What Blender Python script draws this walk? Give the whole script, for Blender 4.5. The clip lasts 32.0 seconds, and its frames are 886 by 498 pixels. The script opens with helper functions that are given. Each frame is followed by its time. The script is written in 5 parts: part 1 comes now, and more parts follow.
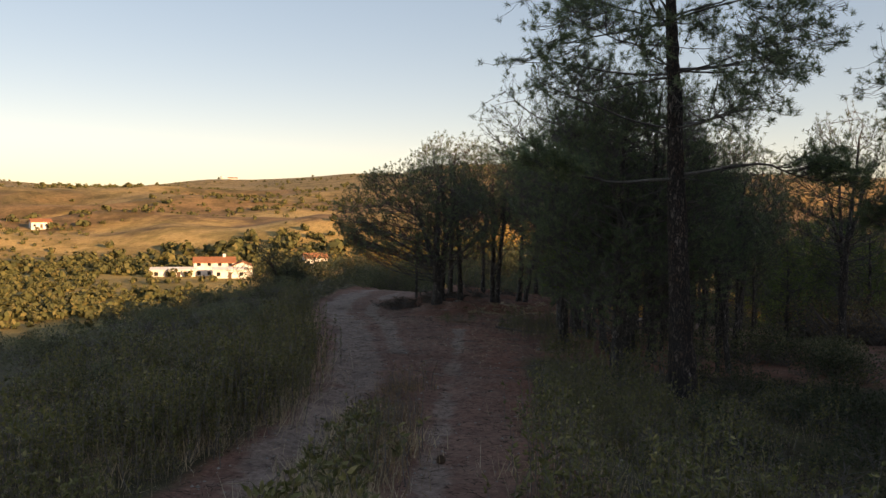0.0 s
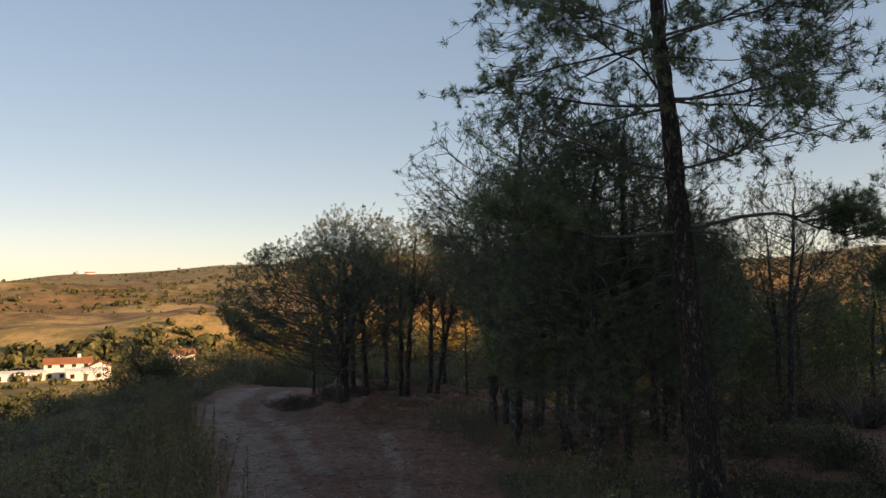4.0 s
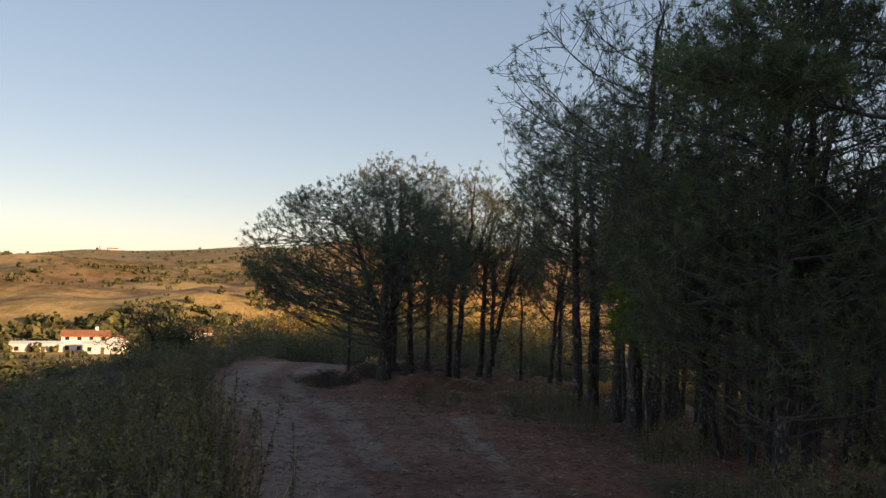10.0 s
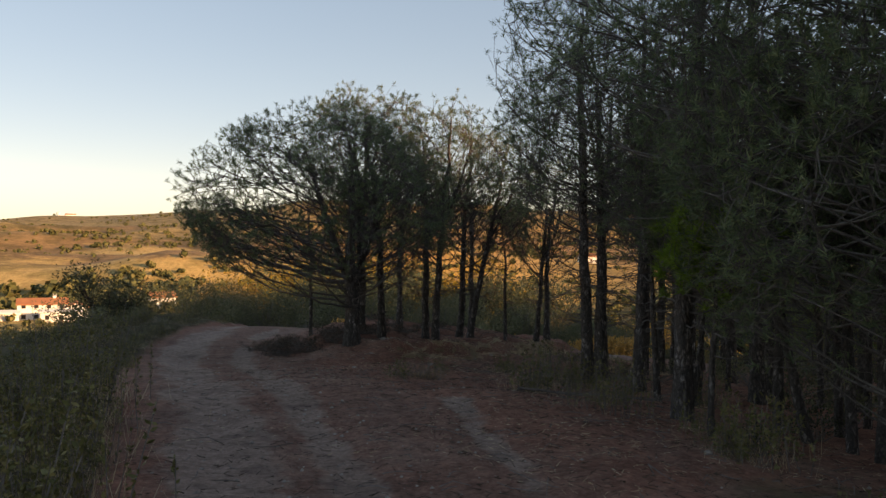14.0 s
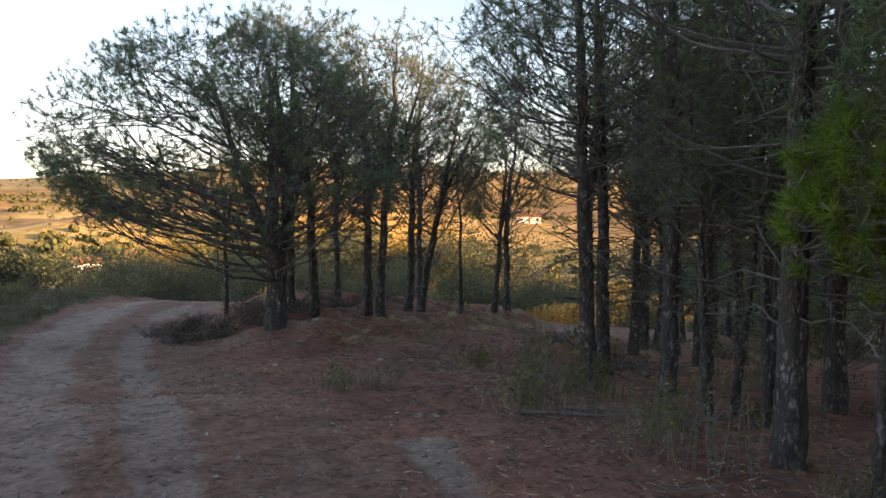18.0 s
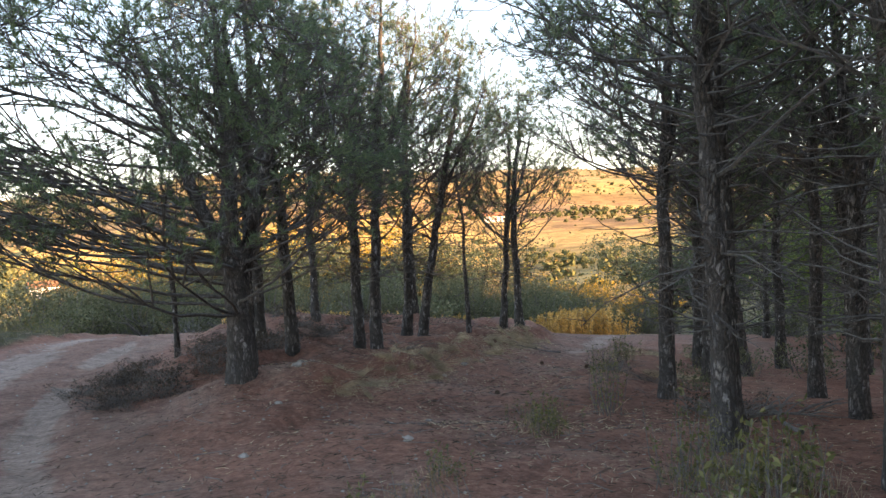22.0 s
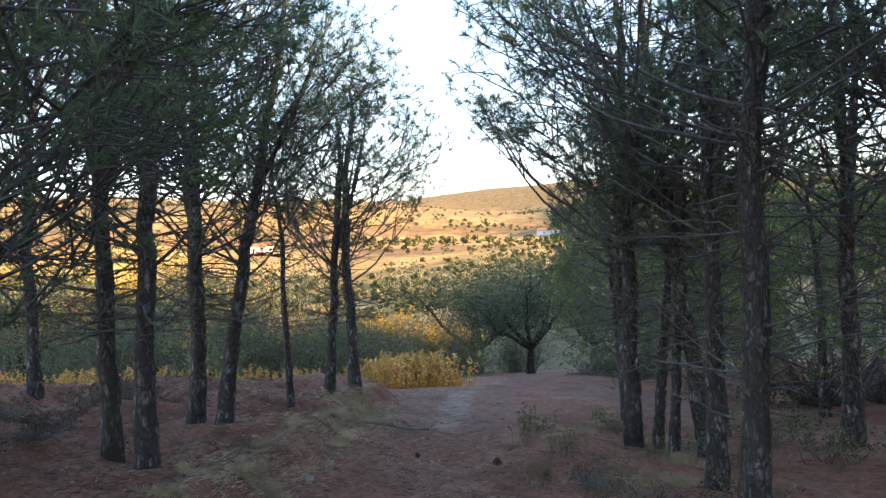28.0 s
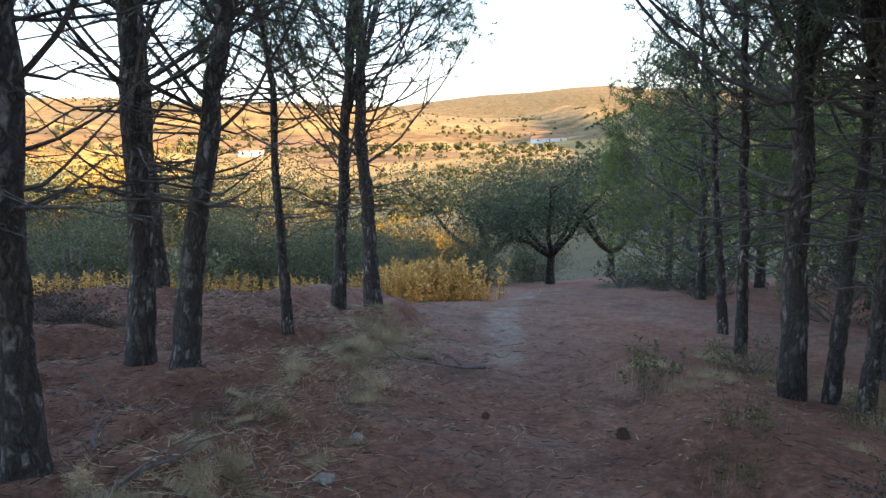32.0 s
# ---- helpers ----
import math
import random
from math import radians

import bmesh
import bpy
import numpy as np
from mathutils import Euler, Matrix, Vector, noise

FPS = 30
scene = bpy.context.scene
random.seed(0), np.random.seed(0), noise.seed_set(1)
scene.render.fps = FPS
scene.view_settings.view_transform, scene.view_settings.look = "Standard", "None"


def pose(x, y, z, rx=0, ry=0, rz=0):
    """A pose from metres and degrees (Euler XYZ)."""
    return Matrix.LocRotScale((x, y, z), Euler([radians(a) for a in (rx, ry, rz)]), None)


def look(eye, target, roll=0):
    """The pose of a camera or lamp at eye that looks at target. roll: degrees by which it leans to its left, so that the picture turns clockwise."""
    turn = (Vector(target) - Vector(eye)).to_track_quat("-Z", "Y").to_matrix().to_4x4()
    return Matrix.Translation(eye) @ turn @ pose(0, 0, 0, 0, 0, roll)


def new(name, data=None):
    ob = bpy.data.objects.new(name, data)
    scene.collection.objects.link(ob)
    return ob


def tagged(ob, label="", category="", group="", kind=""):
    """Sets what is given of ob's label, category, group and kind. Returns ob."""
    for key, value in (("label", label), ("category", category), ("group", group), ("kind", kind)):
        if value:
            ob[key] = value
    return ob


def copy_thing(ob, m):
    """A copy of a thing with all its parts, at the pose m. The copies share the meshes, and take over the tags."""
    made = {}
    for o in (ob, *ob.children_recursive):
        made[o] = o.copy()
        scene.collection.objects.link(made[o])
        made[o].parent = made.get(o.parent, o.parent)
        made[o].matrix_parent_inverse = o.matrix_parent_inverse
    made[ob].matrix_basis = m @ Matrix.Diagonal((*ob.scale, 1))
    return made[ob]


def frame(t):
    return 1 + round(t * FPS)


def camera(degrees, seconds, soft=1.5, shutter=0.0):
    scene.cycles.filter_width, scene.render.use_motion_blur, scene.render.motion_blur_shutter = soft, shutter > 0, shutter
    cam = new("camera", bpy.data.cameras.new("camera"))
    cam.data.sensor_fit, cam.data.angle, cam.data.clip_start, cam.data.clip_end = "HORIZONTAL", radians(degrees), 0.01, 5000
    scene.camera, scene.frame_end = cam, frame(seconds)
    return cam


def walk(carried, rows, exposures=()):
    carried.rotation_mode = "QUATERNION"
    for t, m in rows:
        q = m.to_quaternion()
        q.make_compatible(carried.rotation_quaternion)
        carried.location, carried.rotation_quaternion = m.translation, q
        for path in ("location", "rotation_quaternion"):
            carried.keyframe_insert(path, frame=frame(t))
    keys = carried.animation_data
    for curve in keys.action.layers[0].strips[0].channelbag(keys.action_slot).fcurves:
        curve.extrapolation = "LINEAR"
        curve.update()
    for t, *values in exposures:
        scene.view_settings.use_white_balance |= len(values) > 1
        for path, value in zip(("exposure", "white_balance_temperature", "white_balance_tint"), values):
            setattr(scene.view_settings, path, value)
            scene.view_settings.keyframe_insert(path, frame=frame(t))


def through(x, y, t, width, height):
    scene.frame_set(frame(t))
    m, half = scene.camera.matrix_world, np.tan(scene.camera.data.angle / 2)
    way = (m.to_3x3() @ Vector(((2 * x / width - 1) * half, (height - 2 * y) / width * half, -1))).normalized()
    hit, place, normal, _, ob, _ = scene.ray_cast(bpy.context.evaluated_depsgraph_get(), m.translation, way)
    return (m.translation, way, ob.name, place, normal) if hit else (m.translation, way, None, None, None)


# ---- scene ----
cam = camera(59.3, 32.0)
PATH = [
    (0, (0.017, 0.487, 1.156), (0.022, 2.484, 1.049), 0.9),
    (0.5, (-0.227, 0.916, 1.191), (-0.208, 2.916, 1.163), 1.0),
    (1, (-0.297, 1.296, 1.158), (-0.197, 3.293, 1.186), 2.3),
    (1.5, (-0.445, 1.618, 1.138), (-0.239, 3.607, 1.175), 0.9),
    (2, (-0.469, 2.036, 1.084), (-0.259, 4.019, 1.233), 2.0),
    (2.5, (-0.581, 2.475, 1.074), (-0.368, 4.459, 1.21), 2.2),
    (4.5, (-1.071, 4.735, 0.734), (-0.717, 6.7, 0.846), -1.0),
    (5, (-1.184, 5.146, 0.607), (-0.845, 7.117, 0.624), 0.4),
    (5.5, (-1.354, 5.447, 0.508), (-0.973, 7.408, 0.42), 0.1),
    (6, (-1.434, 5.811, 0.428), (-1.033, 7.769, 0.348), 3.0),
    (6.5, (-1.495, 6.205, 0.375), (-1.047, 8.154, 0.339), 3.2),
    (7, (-1.633, 6.555, 0.332), (-1.151, 8.495, 0.293), 2.0),
    (7.5, (-1.64, 6.895, 0.26), (-1.167, 8.836, 0.345), 2.6),
    (8, (-1.597, 7.291, 0.205), (-1.092, 9.223, 0.321), 2.6),
    (8.5, (-1.562, 7.739, 0.108), (-1.022, 9.66, 0.25), 2.6),
    (9, (-1.59, 8.106, 0.034), (-1.064, 10.031, 0.168), 1.8),
    (9.5, (-1.62, 8.245, 0.043), (-1.159, 10.19, 0.123), 0.8),
    (10, (-1.601, 8.504, 0.034), (-1.324, 10.482, 0.133), 1.9),
    (10.5, (-1.609, 8.9, -0.015), (-1.319, 10.877, 0.073), 1.4),
    (11, (-1.614, 9.26, -0.02), (-1.317, 11.236, 0.073), 1.4),
    (11.5, (-1.581, 9.636, -0.025), (-1.298, 11.614, 0.061), 1.7),
    (12, (-1.58, 10.083, -0.083), (-1.239, 12.05, 0.037), 1.6),
    (12.5, (-1.554, 10.472, -0.108), (-1.206, 12.44, -0.029), 0.4),
    (13, (-1.53, 10.873, -0.164), (-1.168, 12.839, -0.107), 0.7),
    (13.5, (-1.437, 11.293, -0.195), (-1.066, 13.258, -0.179), 0.5),
    (15.5, (-1.172, 13.217, -0.285), (-0.866, 15.192, -0.358), 1.1),
    (16, (-1.078, 13.788, -0.275), (-0.792, 15.761, -0.435), 1.5),
    (16.5, (-1.017, 14.305, -0.316), (-0.714, 16.27, -0.525), 1.9),
    (17, (-0.932, 14.712, -0.316), (-0.481, 16.649, -0.527), 1.5),
    (17.5, (-0.877, 15.072, -0.32), (-0.392, 17.009, -0.435), 0.1),
    (18, (-0.851, 15.466, -0.323), (-0.33, 17.394, -0.428), 0.1),
    (18.5, (-0.789, 15.883, -0.333), (-0.255, 17.809, -0.421), -0.7),
    (19, (-0.759, 16.339, -0.352), (-0.245, 18.271, -0.422), -0.7),
    (19.5, (-0.726, 16.821, -0.393), (-0.228, 18.756, -0.488), -1.3),
    (20, (-0.646, 17.367, -0.381), (-0.147, 19.303, -0.421), -1.9),
    (20.5, (-0.682, 17.854, -0.377), (-0.155, 19.783, -0.393), -2.2),
    (21, (-0.651, 18.351, -0.338), (-0.083, 20.268, -0.284), -1.8),
    (21.5, (-0.647, 18.879, -0.358), (-0.058, 20.791, -0.34), -3.0),
    (22, (-0.598, 19.359, -0.404), (0.007, 21.263, -0.504), -2.8),
    (22.5, (-0.477, 19.855, -0.435), (0.128, 21.757, -0.554), -3.2),
    (23, (-0.504, 20.331, -0.458), (0.142, 22.221, -0.564), -3.3),
    (23.5, (-0.467, 20.844, -0.445), (0.214, 22.722, -0.525), -3.9),
    (24, (-0.402, 21.373, -0.463), (0.302, 23.244, -0.523), -3.1),
    (24.5, (-0.346, 21.86, -0.474), (0.393, 23.717, -0.553), -4.3),
    (26.5, (-0.01, 23.728, -0.598), (0.887, 25.516, -0.626), -3.8),
    (27, (0.218, 24.094, -0.68), (1.319, 25.763, -0.724), -4.0),
    (27.5, (0.369, 24.543, -0.754), (1.507, 26.187, -0.744), -4.9),
    (28, (0.516, 25.108, -0.672), (1.659, 26.749, -0.719), -2.3),
    (28.5, (0.696, 25.539, -0.726), (1.834, 27.18, -0.843), -2.4),
    (29, (0.884, 26.033, -0.808), (2.021, 27.676, -0.904), -0.8),
    (29.5, (1.027, 26.537, -0.855), (2.153, 28.186, -0.971), -1.9),
    (30, (1.232, 27.011, -0.96), (2.314, 28.69, -1.068), -1.3),
    (30.5, (1.41, 27.395, -1.019), (2.53, 29.047, -1.144), -2.3),
    (31, (1.605, 27.777, -1.1), (2.76, 29.404, -1.239), -2.4),
    (31.5, (1.813, 28.246, -1.205), (2.957, 29.867, -1.457), -1.8),
    (32, (1.989, 28.642, -1.244), (3.134, 30.258, -1.527), -1.5),
]
EXPOSURES = [(0, 0.97, 8610, 26), (1, 0.77, 8110, 24), (2, 0.87, 8010, 24), (5, 0.79, 8210, 24), (6, 1.18, 8910, 26), (8, 1.11, 7910, 24), (9, 0.99, 7810, 24), (11, 0.79, 8410, 25), (13.2, 0.87, 8610, 25), (16, 1.77, 8790, 24), (18, 2.04, 8190, 23), (19, 2.08, 8340, 23), (20.2, 2.22, 8340, 23), (21, 2.18, 8140, 23), (22, 2.82, 8040, 23), (22.5, 3.16, 7640, 22), (23.5, 3.27, 7140, 20), (26.5, 2.76, 7040, 20), (32, 2.72, 7040, 20)]
walk(cam, [(t, look(eye, target, roll)) for t, eye, target, roll in PATH], EXPOSURES)

# ---- light: low evening sun from behind and to the right, clear sky ----
SUN_AZ, SUN_EL = 130.0, 11.5
world = bpy.data.worlds.new("evening_sky")
scene.world = world
world.use_nodes = True
wn = world.node_tree
sky = wn.nodes.new("ShaderNodeTexSky")
sky.sky_type, sky.sun_disc = "NISHITA", False
sky.sun_elevation, sky.sun_rotation = radians(SUN_EL), radians(SUN_AZ)
sky.altitude, sky.air_density, sky.dust_density, sky.ozone_density = 150, 0.75, 0.3, 0.9
haze = wn.nodes.new("ShaderNodeGamma")
haze.inputs[1].default_value = 0.5
clear = wn.nodes.new("ShaderNodeHueSaturation")
clear.inputs["Saturation"].default_value = 1.6
wn.links.new(sky.outputs[0], haze.inputs[0])
wn.links.new(haze.outputs[0], clear.inputs["Color"])
wn.links.new(clear.outputs[0], wn.nodes["Background"].inputs[0])
wn.nodes["Background"].inputs[1].default_value = 0.21
sun_data = bpy.data.lights.new("sun", "SUN")
sun_data.energy, sun_data.angle, sun_data.color = 4.6, radians(0.55), (1.0, 0.72, 0.42)
sun = new("sun", sun_data)
SUN_DIR = Vector((math.sin(radians(SUN_AZ)) * math.cos(radians(SUN_EL)), math.cos(radians(SUN_AZ)) * math.cos(radians(SUN_EL)), math.sin(radians(SUN_EL))))
sun.matrix_world = look(SUN_DIR * 200, (0, 0, 0))


# ---- materials ----
def nodes_of(name, rough=0.9):
    m = bpy.data.materials.new(name)
    m.use_nodes = True
    n, l = m.node_tree.nodes, m.node_tree.links
    b = n["Principled BSDF"]
    b.inputs["Roughness"].default_value = rough
    b.inputs["Specular IOR Level"].default_value = 0.25
    return m, n, l, b


def ramp(n, stops):
    r = n.new("ShaderNodeValToRGB")
    while len(r.color_ramp.elements) < len(stops):
        r.color_ramp.elements.new(0.5)
    for e, (p, c) in zip(r.color_ramp.elements, stops):
        e.position, e.color = p, (*c, 1)
    return r


def noise_tex(n, l, scale, detail=4, coord="Object", stretch=(1, 1, 1), rough=0.6):
    co, mp, tx = n.new("ShaderNodeTexCoord"), n.new("ShaderNodeMapping"), n.new("ShaderNodeTexNoise")
    mp.inputs["Scale"].default_value = stretch
    tx.inputs["Scale"].default_value, tx.inputs["Detail"].default_value, tx.inputs["Roughness"].default_value = scale, detail, rough
    l.new(co.outputs[coord], mp.inputs[0])
    l.new(mp.outputs[0], tx.inputs["Vector"])
    return tx


def mix(n, l, kind, fac, a, b):
    x = n.new("ShaderNodeMix")
    x.data_type, x.blend_type = "RGBA", kind
    for socket, value in ((x.inputs[0], fac), (x.inputs[6], a), (x.inputs[7], b)):
        if isinstance(value, (int, float)):
            socket.default_value = value
        elif isinstance(value, tuple):
            socket.default_value = (*value, 1)
        else:
            l.new(value, socket)
    return x.outputs[2]


def bump(n, l, b, height, strength, distance):
    x = n.new("ShaderNodeBump")
    x.inputs["Strength"].default_value, x.inputs["Distance"].default_value = strength, distance
    l.new(height, x.inputs["Height"])
    l.new(x.outputs[0], b.inputs["Normal"])


def leaf_material(name, dark, light, dry, shine=0.5, through=0.25):
    """Foliage: varied leaf by leaf and plant by plant, a little light passes through."""
    m, n, l, b = nodes_of(name, shine)
    geo, info = n.new("ShaderNodeNewGeometry"), n.new("ShaderNodeObjectInfo")
    r = ramp(n, [(0.0, dark), (0.7, light), (1.0, dry)])
    l.new(geo.outputs["Random Per Island"], r.inputs[0])
    big = noise_tex(n, l, 0.9, 2)
    r2 = ramp(n, [(0.3, (0.55, 0.6, 0.6)), (0.7, (1.15, 1.1, 1.0))])
    l.new(big.outputs[0], r2.inputs[0])
    c = mix(n, l, "MULTIPLY", 0.8, r.outputs[0], r2.outputs[0])
    hue = n.new("ShaderNodeHueSaturation")
    mr = n.new("ShaderNodeMapRange")
    mr.inputs[3].default_value, mr.inputs[4].default_value = 0.8, 1.2
    l.new(info.outputs["Random"], mr.inputs[0])
    l.new(mr.outputs[0], hue.inputs["Value"])
    l.new(c, hue.inputs["Color"])
    l.new(hue.outputs[0], b.inputs["Base Color"])
    tr, ms = n.new("ShaderNodeBsdfTranslucent"), n.new("ShaderNodeMixShader")
    l.new(hue.outputs[0], tr.inputs[0])
    ms.inputs[0].default_value = through
    l.new(b.outputs[0], ms.inputs[1])
    l.new(tr.outputs[0], ms.inputs[2])
    l.new(ms.outputs[0], n["Material Output"].inputs[0])
    return m


def bark_material(name, plate, crack, warm, pale=0.35):
    """Pine bark: long uneven plates between dark cracks, some with a pale flaked face."""
    m, n, l, b = nodes_of(name, 0.95)
    co, mp, wob = n.new("ShaderNodeTexCoord"), n.new("ShaderNodeMapping"), noise_tex(n, l, 7, 4, stretch=(1, 1, 0.5))
    mp.inputs["Scale"].default_value = (21, 21, 6.5)
    add = n.new("ShaderNodeVectorMath")
    add.operation = "MULTIPLY_ADD"
    add.inputs[1].default_value = (0.2, 0.2, 0.5)
    l.new(wob.outputs["Color"], add.inputs[0])
    l.new(co.outputs["Object"], add.inputs[2])
    l.new(add.outputs[0], mp.inputs[0])
    cells, rims = n.new("ShaderNodeTexVoronoi"), n.new("ShaderNodeTexVoronoi")
    rims.feature = "DISTANCE_TO_EDGE"
    for v in (cells, rims):
        v.inputs["Scale"].default_value = 1.0
        l.new(mp.outputs[0], v.inputs["Vector"])
    edge = ramp(n, [(0.04, (0.05, 0.05, 0.05)), (0.4, (1, 1, 1))])
    l.new(rims.outputs["Distance"], edge.inputs[0])
    fine, patch = noise_tex(n, l, 70, 5, rough=0.7), noise_tex(n, l, 2.6, 4)
    one = n.new("ShaderNodeSeparateColor")
    l.new(cells.outputs["Color"], one.inputs[0])
    tone = ramp(n, [(0.0, tuple(v * 0.26 for v in plate)), (1 - pale, tuple(v * 0.62 for v in plate)), (1.0, tuple(v * 1.75 for v in plate))])
    l.new(one.outputs["Red"], tone.inputs[0])
    pr = ramp(n, [(0.42, (0, 0, 0)), (0.66, (0.85, 0.85, 0.85))])
    l.new(patch.outputs[0], pr.inputs[0])
    c = mix(n, l, "MIX", pr.outputs[0], tone.outputs[0], warm)
    grain = ramp(n, [(0.3, (0.5, 0.5, 0.5)), (0.7, (1.2, 1.2, 1.2))])
    l.new(fine.outputs[0], grain.inputs[0])
    c = mix(n, l, "MULTIPLY", 0.8, c, grain.outputs[0])
    c = mix(n, l, "MIX", edge.outputs[0], crack, c)
    l.new(c, b.inputs["Base Color"])
    h = mix(n, l, "MULTIPLY", 0.5, edge.outputs[0], fine.outputs["Color"])
    bump(n, l, b, h, 1.0, 0.035)
    return m


BARK = bark_material("pine_bark", (0.34, 0.31, 0.285), (0.055, 0.047, 0.042), (0.19, 0.145, 0.115))
BARK_TALL = bark_material("pine_bark_tall", (0.2, 0.165, 0.145), (0.022, 0.018, 0.016), (0.17, 0.1, 0.068))
BARK_OAK = bark_material("cork_bark", (0.15, 0.12, 0.10), (0.03, 0.025, 0.02), (0.12, 0.08, 0.06))


def plain(name, dark, light, scale, rough=0.9, relief=0.0, stretch=(1, 1, 1)):
    m, n, l, b = nodes_of(name, rough)
    t = noise_tex(n, l, scale, 5, stretch=stretch)
    r = ramp(n, [(0.3, dark), (0.7, light)])
    l.new(t.outputs[0], r.inputs[0])
    big = noise_tex(n, l, scale * 0.13, 3)
    r2 = ramp(n, [(0.3, (0.75, 0.75, 0.75)), (0.7, (1.1, 1.1, 1.1))])
    l.new(big.outputs[0], r2.inputs[0])
    l.new(mix(n, l, "MULTIPLY", 0.8, r.outputs[0], r2.outputs[0]), b.inputs["Base Color"])
    if relief:
        bump(n, l, b, t.outputs[0], 0.6, relief)
    return m


TWIG = plain("dry_twig", (0.10, 0.085, 0.075), (0.24, 0.21, 0.19), 30)
BRANCH = plain("pine_branch_bark", (0.06, 0.053, 0.048), (0.18, 0.163, 0.148), 25, relief=0.01)
NEEDLE = leaf_material("pine_needles", (0.105, 0.155, 0.085), (0.195, 0.255, 0.14), (0.26, 0.29, 0.155), 0.4, 0.5)
NEEDLE_YOUNG = leaf_material("young_pine_needles", (0.1, 0.16, 0.05), (0.2, 0.27, 0.08), (0.3, 0.32, 0.1), 0.4, 0.5)
NEEDLE_FRESH = leaf_material("fresh_pine_needles", (0.14, 0.25, 0.03), (0.24, 0.38, 0.05), (0.32, 0.4, 0.08), 0.4, 0.5)
DRYBUSH = leaf_material("dry_brown_scrub", (0.2, 0.13, 0.075), (0.34, 0.225, 0.13), (0.47, 0.34, 0.2), 0.7)
SCRUB = leaf_material("scrub_leaves", (0.1, 0.11, 0.06), (0.18, 0.185, 0.1), (0.27, 0.245, 0.14))
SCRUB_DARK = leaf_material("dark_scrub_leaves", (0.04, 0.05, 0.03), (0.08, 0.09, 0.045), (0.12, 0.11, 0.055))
BRUSH = leaf_material("withered_brush", (0.055, 0.042, 0.034), (0.12, 0.09, 0.07), (0.2, 0.15, 0.115), 0.8)
WEED = leaf_material("roadside_weed", (0.095, 0.1, 0.034), (0.215, 0.2, 0.075), (0.33, 0.265, 0.12))
STRAW = leaf_material("dry_grass", (0.42, 0.3, 0.19), (0.62, 0.48, 0.33), (0.72, 0.6, 0.44), 0.7)
AMBER = leaf_material("amber_scrub_leaves", (0.22, 0.14, 0.06), (0.34, 0.22, 0.085), (0.44, 0.31, 0.12), 0.7, 0.3)
GOLD = leaf_material("golden_grass", (0.62, 0.31, 0.075), (0.8, 0.47, 0.14), (0.88, 0.6, 0.25), 0.7, 0.35)
OAK = leaf_material("cork_oak_leaves", (0.055, 0.075, 0.048), (0.105, 0.132, 0.082), (0.16, 0.175, 0.1))
# the low sun's gold is put into this leaf colour
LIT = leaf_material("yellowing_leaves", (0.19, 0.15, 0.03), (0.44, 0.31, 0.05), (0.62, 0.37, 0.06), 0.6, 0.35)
FARWOOD = leaf_material("far_woods", (0.065, 0.075, 0.03), (0.12, 0.12, 0.05), (0.17, 0.145, 0.06), 0.9, 0.0)
CONE = plain("cone_scales", (0.07, 0.045, 0.03), (0.2, 0.13, 0.085), 40)
STONE = plain("pale_stone", (0.2, 0.17, 0.145), (0.42, 0.37, 0.32), 14, relief=0.01)
PLASTER = plain("white_plaster", (0.72, 0.69, 0.64), (0.84, 0.82, 0.78), 1.5)
ROOF = plain("clay_roof_tiles", (0.28, 0.11, 0.055), (0.46, 0.20, 0.10), 3.0, relief=0.03, stretch=(1, 6, 1))
GLASS = plain("dark_window", (0.02, 0.02, 0.022), (0.05, 0.05, 0.055), 2, 0.15)
WOOD = plain("painted_wood", (0.10, 0.07, 0.05), (0.2, 0.14, 0.1), 8)


